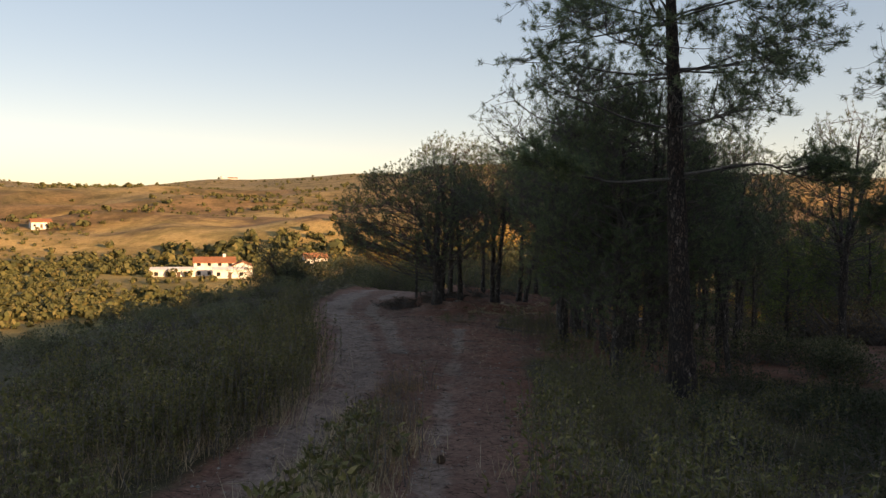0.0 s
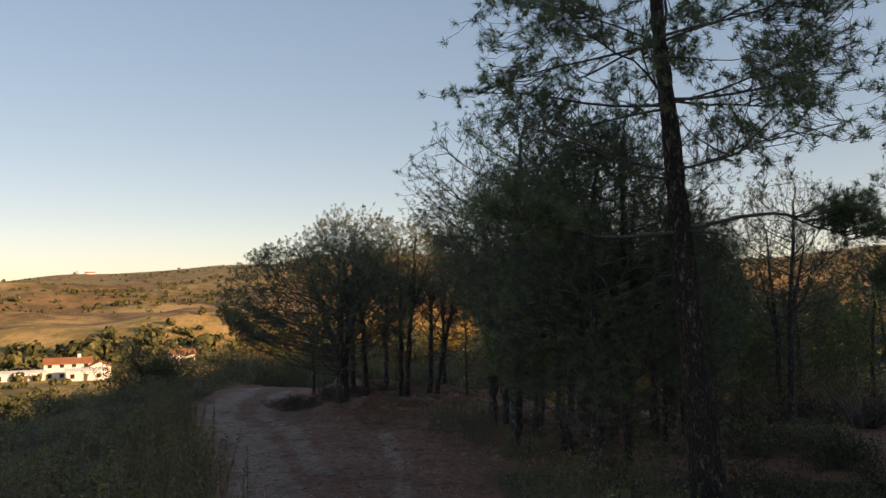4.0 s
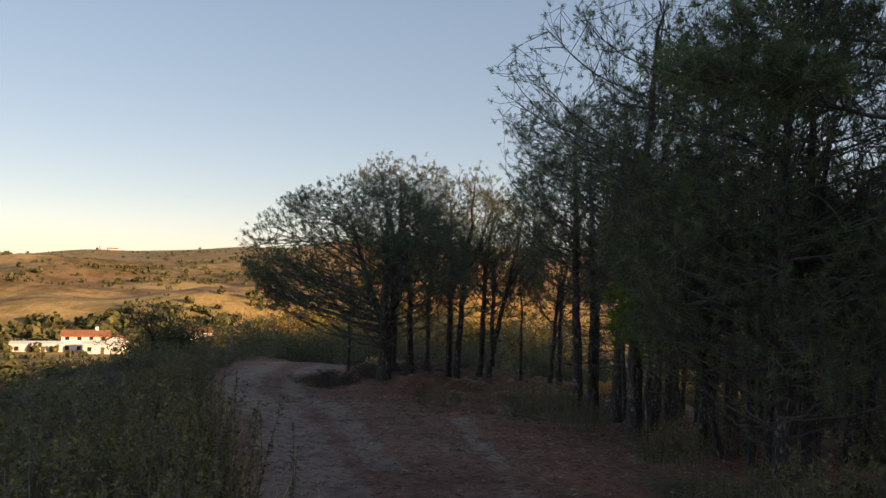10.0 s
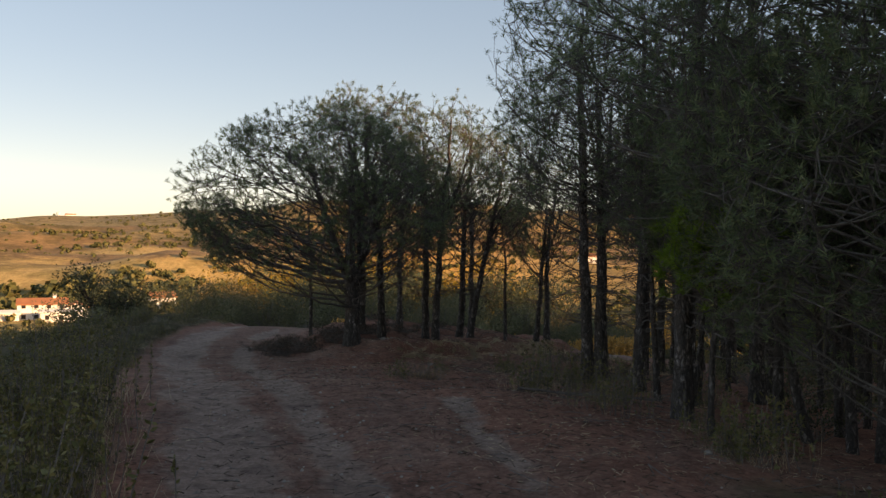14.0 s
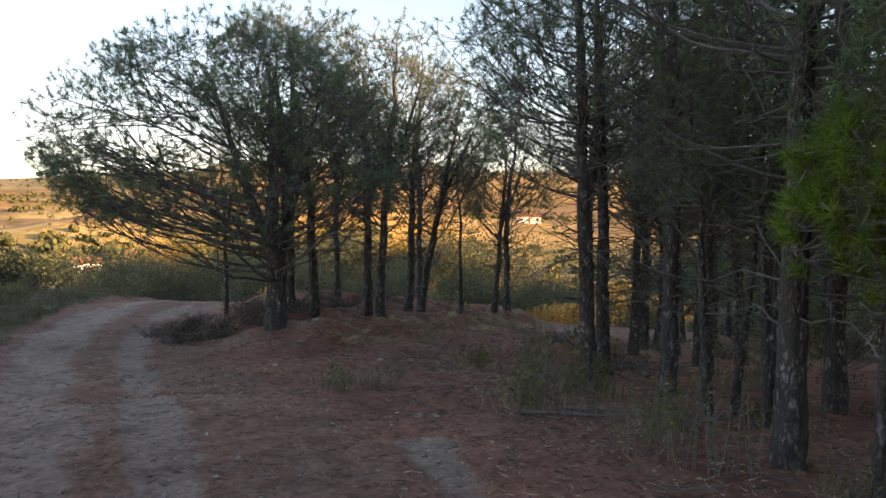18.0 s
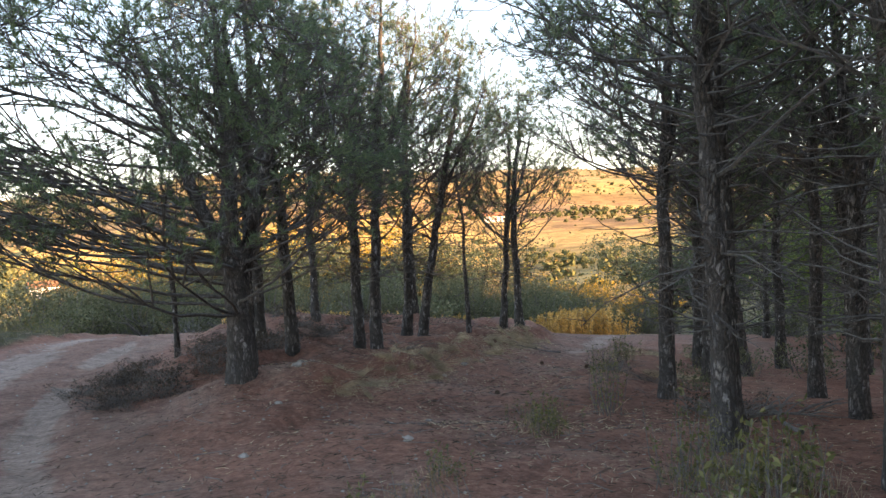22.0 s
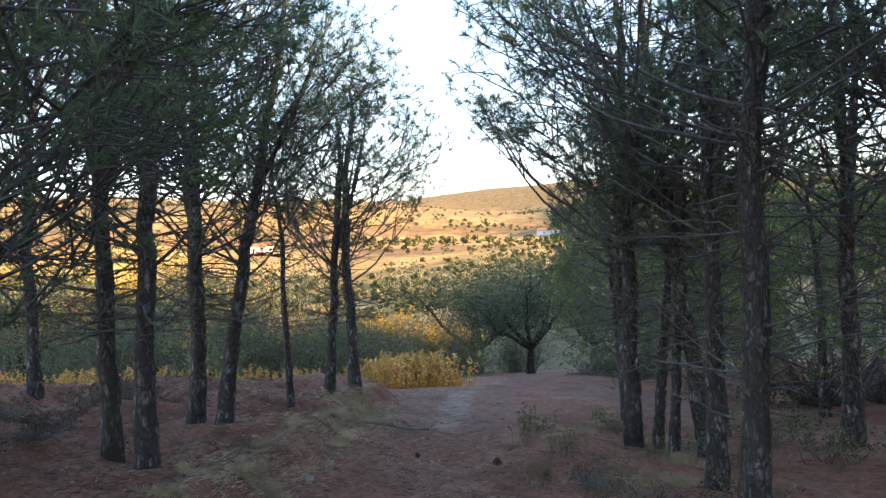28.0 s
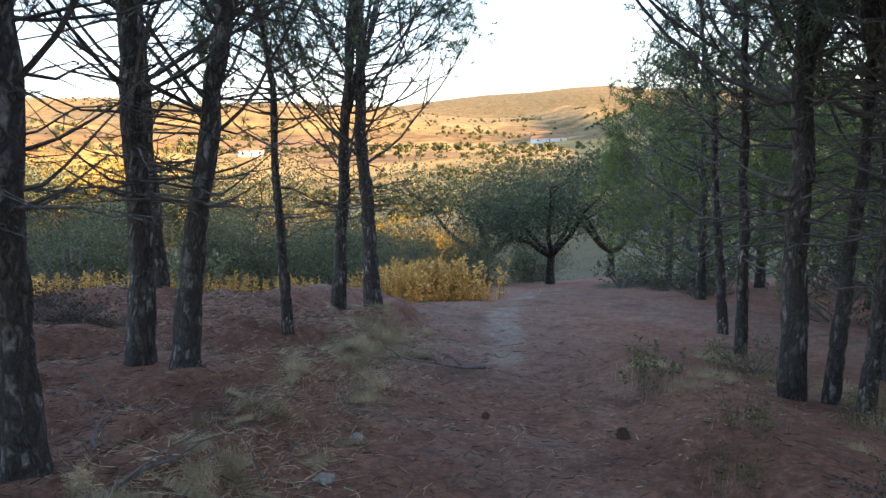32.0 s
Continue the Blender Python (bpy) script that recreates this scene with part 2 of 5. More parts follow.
def ground_material():
    """Earth, needle litter, worn ruts and dry hill, told apart by the plan's own masks."""
    m, n, l, b = nodes_of("earth", 0.97)
    at = n.new("ShaderNodeAttribute")
    at.attribute_name = "zones"
    sp = n.new("ShaderNodeSeparateColor")
    l.new(at.outputs["Color"], sp.inputs[0])
    fine, mid, big = noise_tex(n, l, 22, 8, rough=0.75), noise_tex(n, l, 2.4, 6, rough=0.65), noise_tex(n, l, 0.35, 4)
    litter = ramp(n, [(0.25, (0.14, 0.06, 0.041)), (0.5, (0.25, 0.113, 0.077)), (0.75, (0.39, 0.215, 0.155))])
    l.new(fine.outputs[0], litter.inputs[0])
    road = ramp(n, [(0.25, (0.145, 0.071, 0.052)), (0.5, (0.24, 0.124, 0.09)), (0.75, (0.39, 0.235, 0.18))])
    l.new(fine.outputs[0], road.inputs[0])
    rut = ramp(n, [(0.25, (0.19, 0.122, 0.097)), (0.75, (0.42, 0.31, 0.255))])
    l.new(fine.outputs[0], rut.inputs[0])
    green = ramp(n, [(0.3, (0.05, 0.048, 0.024)), (0.7, (0.125, 0.105, 0.055))])
    l.new(mid.outputs[0], green.inputs[0])

    def edge(mask, soft):
        x = n.new("ShaderNodeMath")
        x.operation = "MULTIPLY_ADD"
        l.new(mid.outputs[0], x.inputs[0])
        x.inputs[1].default_value = soft
        l.new(mask, x.inputs[2])
        r = ramp(n, [(0.5 * soft + 0.25, (0, 0, 0)), (0.5 * soft + 0.6, (1, 1, 1))])
        l.new(x.outputs[0], r.inputs[0])
        return r.outputs[0]

    c = mix(n, l, "MIX", edge(sp.outputs["Red"], 0.8), litter.outputs[0], road.outputs[0])
    worn = ramp(n, [(0.5, (0, 0, 0)), (0.7, (0.55, 0.55, 0.55))])
    l.new(noise_tex(n, l, 0.75, 5, rough=0.7, stretch=(1, 0.6, 1)).outputs[0], worn.inputs[0])
    c = mix(n, l, "MIX", worn.outputs[0], c, rut.outputs[0])
    c = mix(n, l, "MIX", edge(sp.outputs["Green"], 1.1), c, rut.outputs[0])
    c = mix(n, l, "MIX", edge(sp.outputs["Blue"], 0.6), c, green.outputs[0])
    # dry farmland and scrub of the far slopes: olive valley fields, a golden scarp, brown plateau
    patch, rows = noise_tex(n, l, 0.007, 7, rough=0.62), noise_tex(n, l, 0.06, 6, rough=0.7)
    pos, xyz, zone = n.new("ShaderNodeTexCoord"), n.new("ShaderNodeSeparateXYZ"), n.new("ShaderNodeMapRange")
    l.new(pos.outputs["Object"], xyz.inputs[0])
    l.new(xyz.outputs["Z"], zone.inputs[0])
    zone.inputs[1].default_value, zone.inputs[2].default_value = -26, 34
    wob = n.new("ShaderNodeMath")
    wob.operation = "MULTIPLY_ADD"
    l.new(patch.outputs[0], wob.inputs[0])
    wob.inputs[1].default_value = 1.3
    l.new(zone.outputs[0], wob.inputs[2])
    hill = ramp(n, [(0.312, (0.20, 0.17, 0.065)), (0.412, (0.50, 0.36, 0.12)), (0.475, (0.30, 0.22, 0.085)), (0.537, (0.56, 0.40, 0.16)), (0.600, (0.50, 0.34, 0.13)), (0.637, (0.24, 0.155, 0.075)), (0.700, (0.34, 0.22, 0.10)), (0.750, (0.2, 0.15, 0.065)), (0.825, (0.46, 0.33, 0.14)), (0.906, (0.33, 0.25, 0.12))])
    wob2 = n.new("ShaderNodeMath")
    wob2.operation = "DIVIDE"
    l.new(wob.outputs[0], wob2.inputs[0])
    wob2.inputs[1].default_value = 1.6
    l.new(wob2.outputs[0], hill.inputs[0])
    spots = ramp(n, [(0.42, (0.42, 0.47, 0.36)), (0.52, (1.0, 1.0, 1.0)), (0.64, (1.15, 1.12, 1.1))])
    l.new(rows.outputs[0], spots.inputs[0])
    hc = mix(n, l, "MULTIPLY", 0.65, hill.outputs[0], spots.outputs[0])
    east = n.new("ShaderNodeMapRange")                              # hill colour multiplied redder towards the east of the valley, against overbright sunlit fields
    east.inputs[1].default_value, east.inputs[2].default_value = -45, 25
    l.new(xyz.outputs["X"], east.inputs[0])
    hc = mix(n, l, "MIX", east.outputs[0], hc, mix(n, l, "MULTIPLY", 1.0, hc, (1.0, 0.9, 0.78)))
    at2 = n.new("ShaderNodeAttribute")
    at2.attribute_name = "far"
    c = mix(n, l, "MIX", at2.outputs["Fac"], c, hc)
    tint = ramp(n, [(0.3, (0.72, 0.66, 0.62)), (0.7, (1.12, 1.1, 1.08))])
    l.new(big.outputs[0], tint.inputs[0])
    grit = ramp(n, [(0.36, (0.55, 0.52, 0.5)), (0.52, (1, 1, 1)), (0.66, (1.35, 1.33, 1.3))])
    l.new(noise_tex(n, l, 6.5, 7, rough=0.8).outputs[0], grit.inputs[0])
    c = mix(n, l, "MULTIPLY", 0.85, c, grit.outputs[0])
    duff = ramp(n, [(0.5, (1, 1, 1)), (0.66, (0.5, 0.47, 0.47))])
    l.new(noise_tex(n, l, 1.1, 7, rough=0.75).outputs[0], duff.inputs[0])
    c = mix(n, l, "MULTIPLY", 0.8, c, duff.outputs[0])
    l.new(mix(n, l, "MULTIPLY", 0.8, c, tint.outputs[0]), b.inputs["Base Color"])
    h = mix(n, l, "ADD", 0.6, fine.outputs["Color"], mid.outputs["Color"])
    bump(n, l, b, h, 0.9, 0.035)
    return m


EARTH = ground_material()

# ---- numpy helpers ----
rng = np.random.default_rng(7)
GRID = np.random.default_rng(3).random((257, 257))


def vnoise(x, y, size, seed=0):
    """Smooth value noise, 0 to 1, over cells of that many metres."""
    u, v = np.asarray(x, float) / size + seed * 17.3, np.asarray(y, float) / size + seed * 9.1
    i, j = np.floor(u).astype(int), np.floor(v).astype(int)
    a, c = u - i, v - j
    a, c = a * a * (3 - 2 * a), c * c * (3 - 2 * c)
    i, j = i % 256, j % 256
    return (GRID[i, j] * (1 - a) + GRID[i + 1, j] * a) * (1 - c) + (GRID[i, j + 1] * (1 - a) + GRID[i + 1, j + 1] * a) * c


def step(a, b, x):
    t = np.clip((np.asarray(x, float) - a) / (b - a), 0, 1)
    return t * t * (3 - 2 * t)


def off_line(x, y, line):
    """Distance from a polyline in the plan."""
    best = np.full(np.shape(x), 1e9)
    for (x0, y0), (x1, y1) in zip(line, line[1:]):
        dx, dy = x1 - x0, y1 - y0
        t = np.clip(((x - x0) * dx + (y - y0) * dy) / (dx * dx + dy * dy), 0, 1)
        best = np.minimum(best, np.hypot(x - x0 - t * dx, y - y0 - t * dy))
    return best


def mesh_of(name, verts, faces, material, smooth=False):
    me = bpy.data.meshes.new(name)
    me.from_pydata(np.asarray(verts).tolist(), [], np.asarray(faces).tolist() if isinstance(faces, np.ndarray) else faces)
    me.materials.append(material)
    if smooth:
        me.shade_smooth()
    return me


def part(name, mesh, parent, label=""):
    ob = new(name, mesh)
    ob.parent = parent
    return tagged(ob, label)


def thing(name, at, label, category, group="", kind=""):
    ob = new(name)
    ob.matrix_basis = at
    ob.empty_display_size = 0.3
    return tagged(ob, label, category, group, kind)


class Soup:
    """Collects pieces of one mesh."""

    def __init__(self):
        self.v, self.f, self.n = [], [], 0

    def add(self, v, f):
        self.v.append(np.asarray(v, float))
        self.f.append(np.asarray(f) + self.n)
        self.n += len(v)

    def tube(self, pts, radii, sides=6):
        pts, radii = np.asarray(pts, float), np.asarray(radii, float)
        d = np.gradient(pts, axis=0)
        d /= np.linalg.norm(d, axis=1)[:, None] + 1e-9
        ref = np.where(np.abs(d[:, 2:3]) > 0.9, [[1.0, 0, 0]], [[0, 0, 1.0]])
        a = np.cross(d, ref)
        a /= np.linalg.norm(a, axis=1)[:, None] + 1e-9
        b = np.cross(d, a)
        t = np.arange(sides) * 2 * np.pi / sides
        ring = pts[:, None] + radii[:, None, None] * (np.cos(t)[None, :, None] * a[:, None] + np.sin(t)[None, :, None] * b[:, None])
        i, j = np.meshgrid(np.arange(len(pts) - 1), np.arange(sides), indexing="ij")
        k = (j + 1) % sides
        f = np.stack([i * sides + j, i * sides + k, (i + 1) * sides + k, (i + 1) * sides + j], -1).reshape(-1, 4)
        self.add(ring.reshape(-1, 3), f)

    def mesh(self, name, material, smooth=False):
        faces = [row for f in self.f for row in f.tolist()]
        return mesh_of(name, np.concatenate(self.v), faces, material, smooth)


def unit(v):
    return v / (np.linalg.norm(v, axis=-1, keepdims=True) + 1e-9)


def blades(centre, axis, count, length, width, spread, r, flat=False):
    """Needles or leaves: triangles (or leaf-shaped quads) fanned round axes at many places at once."""
    c, a = np.repeat(centre, count, 0), np.repeat(axis, count, 0)
    d = unit(a + r.normal(0, spread, c.shape))
    side = unit(np.cross(d, r.normal(0, 1, c.shape)))
    ln = length * r.uniform(0.7, 1.25, (len(c), 1))
    k = len(c)
    if flat:
        v = np.stack([c, c + d * ln * 0.5 + side * width, c + d * ln, c + d * ln * 0.5 - side * width], 1).reshape(-1, 3)
        return v, np.arange(4 * k).reshape(-1, 4)
    v = np.stack([c - side * width, c + side * width, c + d * ln], 1).reshape(-1, 3)
    return v, np.arange(3 * k).reshape(-1, 3)


# ---- the plan ----
PY = [-60, -20, 0, 6, 8.5, 11, 13, 18, 21, 24, 27, 29, 33, 36, 39, 42, 45, 55, 70, 100]
PZ = [3.0, 0.9, -0.42, -1.18, -1.55, -1.75, -1.88, -2.0, -2.07, -2.27, -2.57, -2.78, -2.93, -3.0, -3.06, -3.5, -3.95, -5.4, -8, -12]
MAIN = [(-0.3, -30), (-0.6, -8), (-0.75, 4), (-0.6, 10), (-0.5, 14), (-0.8, 18), (-1.6, 22), (-2.5, 26.5), (-3.2, 30.5), (-3.3, 34), (-2.8, 37.5), (-1.5, 40.5), (1, 42.5), (4.5, 43.5), (8.5, 43.9), (11, 42.5), (13.4, 41.8)]
BRANCHING = [(0.2, 15.5), (0.5, 20), (0.9, 25), (2.2, 29), (4.6, 32), (6.8, 34.6), (9.8, 38.2), (13, 41.2), (17, 45.5)]
LOWER = [(13, -10), (12.2, 14), (12, 22), (12.2, 29), (12.8, 35), (14.2, 40), (17, 45.5), (20.5, 49), (27, 53), (42, 62)]
RUT_L = [(-1.6, -5), (-1.75, 5), (-1.45, 11), (-1.5, 15), (-2.2, 20), (-3.1, 25), (-3.9, 29), (-4.1, 33), (-3.7, 37.5), (-2.2, 41.2), (1, 43.3)]
RUT_M = [(-0.9, 17.5), (-1.3, 21), (-1.9, 25), (-2.6, 29.5), (-2.7, 33.5), (-2.1, 37.5)]
RUT_R = [(-0.1, -5), (-0.1, 4), (-0.05, 8), (0.1, 12), (0.4, 17.5), (0.55, 21)]
RUT_B = [(7.2, 35.0), (9.4, 37.6), (12.4, 40.7), (16.5, 45)]
LEFT_Y = [-30, 0, 7, 12, 16, 18, 21.6, 23, 29, 33, 37.6, 41, 50]
LEFT_X = [-2.2, -2.1, -2.15, -1.85, -2.3, -2.6, -3.3, -3.7, -4.6, -4.8, -4.5, -3.6, -3.0]


def near_ground(x, y):
    x, y = np.asarray(x, float), np.asarray(y, float)
    z = sum(np.interp(y + o, PY, PZ) for o in (-1.5, -0.75, 0, 0.75, 1.5)) / 5
    z = z - 0.1 * 6.5 * (1 - np.exp(-np.maximum(x - 1.2, 0) / 6.5)) * 1.35
    z = z - 0.08 * np.clip(x - 5, 0, 45) * step(26, 34, y)
    z = z + 0.028 * np.clip(-x, 0, 6) * step(28, 34, y)
    edge = np.interp(y, LEFT_Y, LEFT_X)
    z = z - 0.24 * np.clip(edge - 2.0 - x, 0, 34)
    # the low bank of the tree island above the branch track, the gully behind the first verge
    edge_off = off_line(x, y, BRANCHING) + 0.5 * (vnoise(x, y, 0.9, 16) - 0.5)
    zone = step(26.5, 29.5, y) * (1 - step(41, 43.5, y)) * step(0.2, 1.2, off_line(x, y, MAIN) - 1.4) * (1 - step(8, 9.5, x))
    bank = step(1.15, 1.6, edge_off) * zone
    side = (y - 28.5) > (x - 1.9) * 1.12
    z = z - 0.1 * np.exp(-(off_line(x, y, BRANCHING) / 0.9) ** 2) * step(26, 29, y) * (1 - step(37, 39, y))
    z = z + 0.2 * bank * (1 - side) * np.exp(-((edge_off - 1.9) / 0.7) ** 2)
    z = z + bank * side * (0.22 + 0.34 * (vnoise(x, y, 0.8, 14) - 0.5) + 0.16 * (vnoise(x, y, 0.33, 15) - 0.5)) 
    z = z - 0.7 * np.exp(-((x - 5.2) ** 2) / 1.6) * (1 - step(9, 13, y)) + 0.12 * np.exp(-((x - 3.1) ** 2) / 0.5) * (1 - step(7, 9, y))
    z = z + 0.05 * np.exp(-((x + 0.85) ** 2) / 0.12) * (1 - step(11, 14, y))
    for line in (RUT_L, RUT_R, RUT_M):
        z = z - 0.045 * np.exp(-(off_line(x, y, line) / 0.22) ** 2)
    return z


def far_ground(x, y):
    d, az = np.hypot(x, y), np.degrees(np.arctan2(x, y))
    floor = -22 + 10 * step(5, 45, az) + 3 * (vnoise(x, y, 90, 1) - 0.5)
    rise = np.interp(az, [-180, -60, -29, -20, -14, -7, 5, 25, 38, 48, 70, 180], [15, 5, 14, 26, 31, 52, 60, 50, 22, 22, 24, 40])
    start = np.interp(az, [-180, -30, -10, 20, 45, 180], [330, 330, 270, 210, 260, 260])
    z = floor + (rise - floor) * step(0, 1, (d - start) / (1350 - start)) ** 0.85
    z = z + (vnoise(x, y, 210, 2) - 0.5) * 24 * step(start, 700, d) + (vnoise(x, y, 120, 3) - 0.5) * 8 * step(260, 500, d)
    scarp = step(start, start + 90, d) * (1 - step(650, 900, d)) * step(-60, -45, az) * (1 - step(8, 22, az))
    z = z + scarp * (5 + 9 * (1 - np.abs(2 * vnoise(x, y, 75, 11) - 1)) + 4 * (vnoise(x, y, 38, 12) - 0.5))
    z = z + 16 * step(0.55, 0.9, vnoise(x, y, 230, 13)) * step(850, 1150, d)
    z = z - (rise + 40) * step(1450, 2100, d)
    peaks = np.interp(az, [-180, -20, 15, 30, 41, 46, 52, 70, 180], [20, 20, 60, 120, 165, 190, 150, 120, 40])
    return z + (peaks + 60 + 50 * (vnoise(x, y, 420, 4) - 0.5)) * step(2400, 3400, d)


def ground_z(x, y, detail=True):
    x, y = np.asarray(x, float), np.asarray(y, float)
    d = np.hypot(x, y - 20)
    w = step(60, 170, d)
    z = near_ground(x, y) * (1 - w) + far_ground(x, y) * w
    # unseen rise, added behind the walker to keep evening sun off the track
    a, m = -0.766 * x + 0.643 * y, 0.643 * x + 0.766 * y
    # crest heights set by where shade should fall, dipping to let sun through
    crest = np.interp(m, [-300, -60, 23.5, 26.4, 27.8, 29.4, 30.8, 33.5, 40, 50, 62, 75, 300], [40, 34, 25.5, 24.5, 20, 20, 23.5, 24, 24, 23, 18, 16, 12])
    z = z + (crest + 4) * np.exp(-((a + 92) / 30) ** 2) * step(24, 60, -a)
    if detail:
        f = 1 - step(45, 80, d)
        z = z + f * (0.10 * (vnoise(x, y, 1.7, 5) - 0.5) + 0.05 * (vnoise(x, y, 0.55, 6) - 0.5) + 0.022 * (vnoise(x, y, 0.24, 7) - 0.5))
    return z


def gz(x, y):
    return float(ground_z(np.array([x]), np.array([y]))[0])


def build_ground():
    def side(start, cell, grow, cap, fine_to, reach):
        out, s, p = [], cell, start
        while p < reach:
            s = min(s * grow, cap) if p < fine_to else s * 1.16
            p += s
            out.append(p)
        return out

    xs = np.array([-7 - (p - 7) for p in side(7, 0.14, 1.13, 15, 420, 4600)][::-1] + list(np.arange(-7, 11, 0.14)) + side(11, 0.14, 1.05, 3.2, 130, 130) + side(130, 3.2, 1.13, 15, 420, 4600))
    ys = np.array([1 - p for p in side(0, 0.15, 1.08, 3.2, 75, 75) + side(75, 3.2, 1.25, 30, 300, 4600)][::-1] + list(np.arange(1, 44, 0.15)) + side(44, 0.15, 1.13, 11, 1000, 4600))
    X, Y = np.meshgrid(xs, ys)
    Z = ground_z(X, Y)
    ny, nx = X.shape
    v = np.stack([X, Y, Z], -1).reshape(-1, 3)
    i, j = np.meshgrid(np.arange(ny - 1), np.arange(nx - 1), indexing="ij")
    q = (i * nx + j).reshape(-1)
    me = bpy.data.meshes.new("ground")
    n = len(q)
    me.vertices.add(len(v)), me.loops.add(4 * n), me.polygons.add(n)
    me.vertices.foreach_set("co", v.astype(np.float32).reshape(-1))
    me.loops.foreach_set("vertex_index", np.stack([q, q + 1, q + nx + 1, q + nx], -1).astype(np.int32).reshape(-1))
    me.polygons.foreach_set("loop_start", np.arange(0, 4 * n, 4, dtype=np.int32))
    me.update()
    me.shade_smooth()
    x, y = v[:, 0], v[:, 1]
    road = np.clip(1 - step(1.0, 2.1, off_line(x, y, MAIN)) + 1 - step(0.6, 1.7, off_line(x, y, LOWER)) + 0.7 * (1 - step(0.4, 2.0, off_line(x, y, RUT_B))) , 0, 1)
    rut = np.zeros(len(x))
    for line, s in ((RUT_L, 0.5), (RUT_R, 0.2), (RUT_M, 0.24), (RUT_B, 0.35)):
        rut = np.maximum(rut, (0.5 if line is RUT_B else 0.6 if line is RUT_R else 0.78) * np.exp(-(off_line(x, y, line) / s) ** 2) * (0.25 + 1.2 * vnoise(x, y, 1.1, 9)))
    edge = np.interp(y, LEFT_Y, LEFT_X)
    green = step(-0.2, 0.8, edge - x)
    green = np.maximum(green, step(1.0, 2.0, x - 0.2) * (1 - step(15, 19, y)))
    green = np.maximum(green, step(47, 50, y) * step(2.2, 4, off_line(x, y, LOWER)))
    green = np.maximum(green, step(1.8, 2.6, off_line(x, y, MAIN)) * step(42.5, 44.5, y) * step(1.6, 2.5, off_line(x, y, LOWER)))
    green = np.maximum(green, 0.75 * np.exp(-((x + 0.85) / 0.35) ** 2) * (1 - step(9, 13, y)))
    col = np.stack([road, rut, green, np.ones(len(x))], -1).astype(np.float32)
    me.color_attributes.new("zones", "FLOAT_COLOR", "POINT").data.foreach_set("color", col.reshape(-1))
    far = step(70, 190, np.hypot(x, y - 20)).astype(np.float32)
    me.attributes.new("far", "FLOAT", "POINT").data.foreach_set("value", far)
    me.materials.append(EARTH)
    tagged(new("ground", me), "reddish earth track, needle litter and dry hills", "ground", kind="structure")


build_ground()


# ---- pines ----
def brushes(tips, axes, count, length, width, span, r):
    """Pine shoots: needles set round the last stretch of many twigs at once, slanting forward like a bottle brush."""
    c, a = np.repeat(tips, count, 0), np.repeat(axes, count, 0)
    out = unit(np.cross(a, r.normal(0, 1, c.shape)))
    back = r.uniform(0, 1, (len(c), 1))
    d = unit(a * r.uniform(-0.1, 1.0, (len(c), 1)) + out * (0.35 + 0.6 * back))
    c = c - a * back * span
    side = unit(np.cross(d, r.normal(0, 1, c.shape))) * width
    ln = length * r.uniform(0.75, 1.2, (len(c), 1))
    v = np.stack([c - side, c + side, c + d * ln], 1).reshape(-1, 3)
    return v, np.arange(3 * len(c)).reshape(-1, 3)


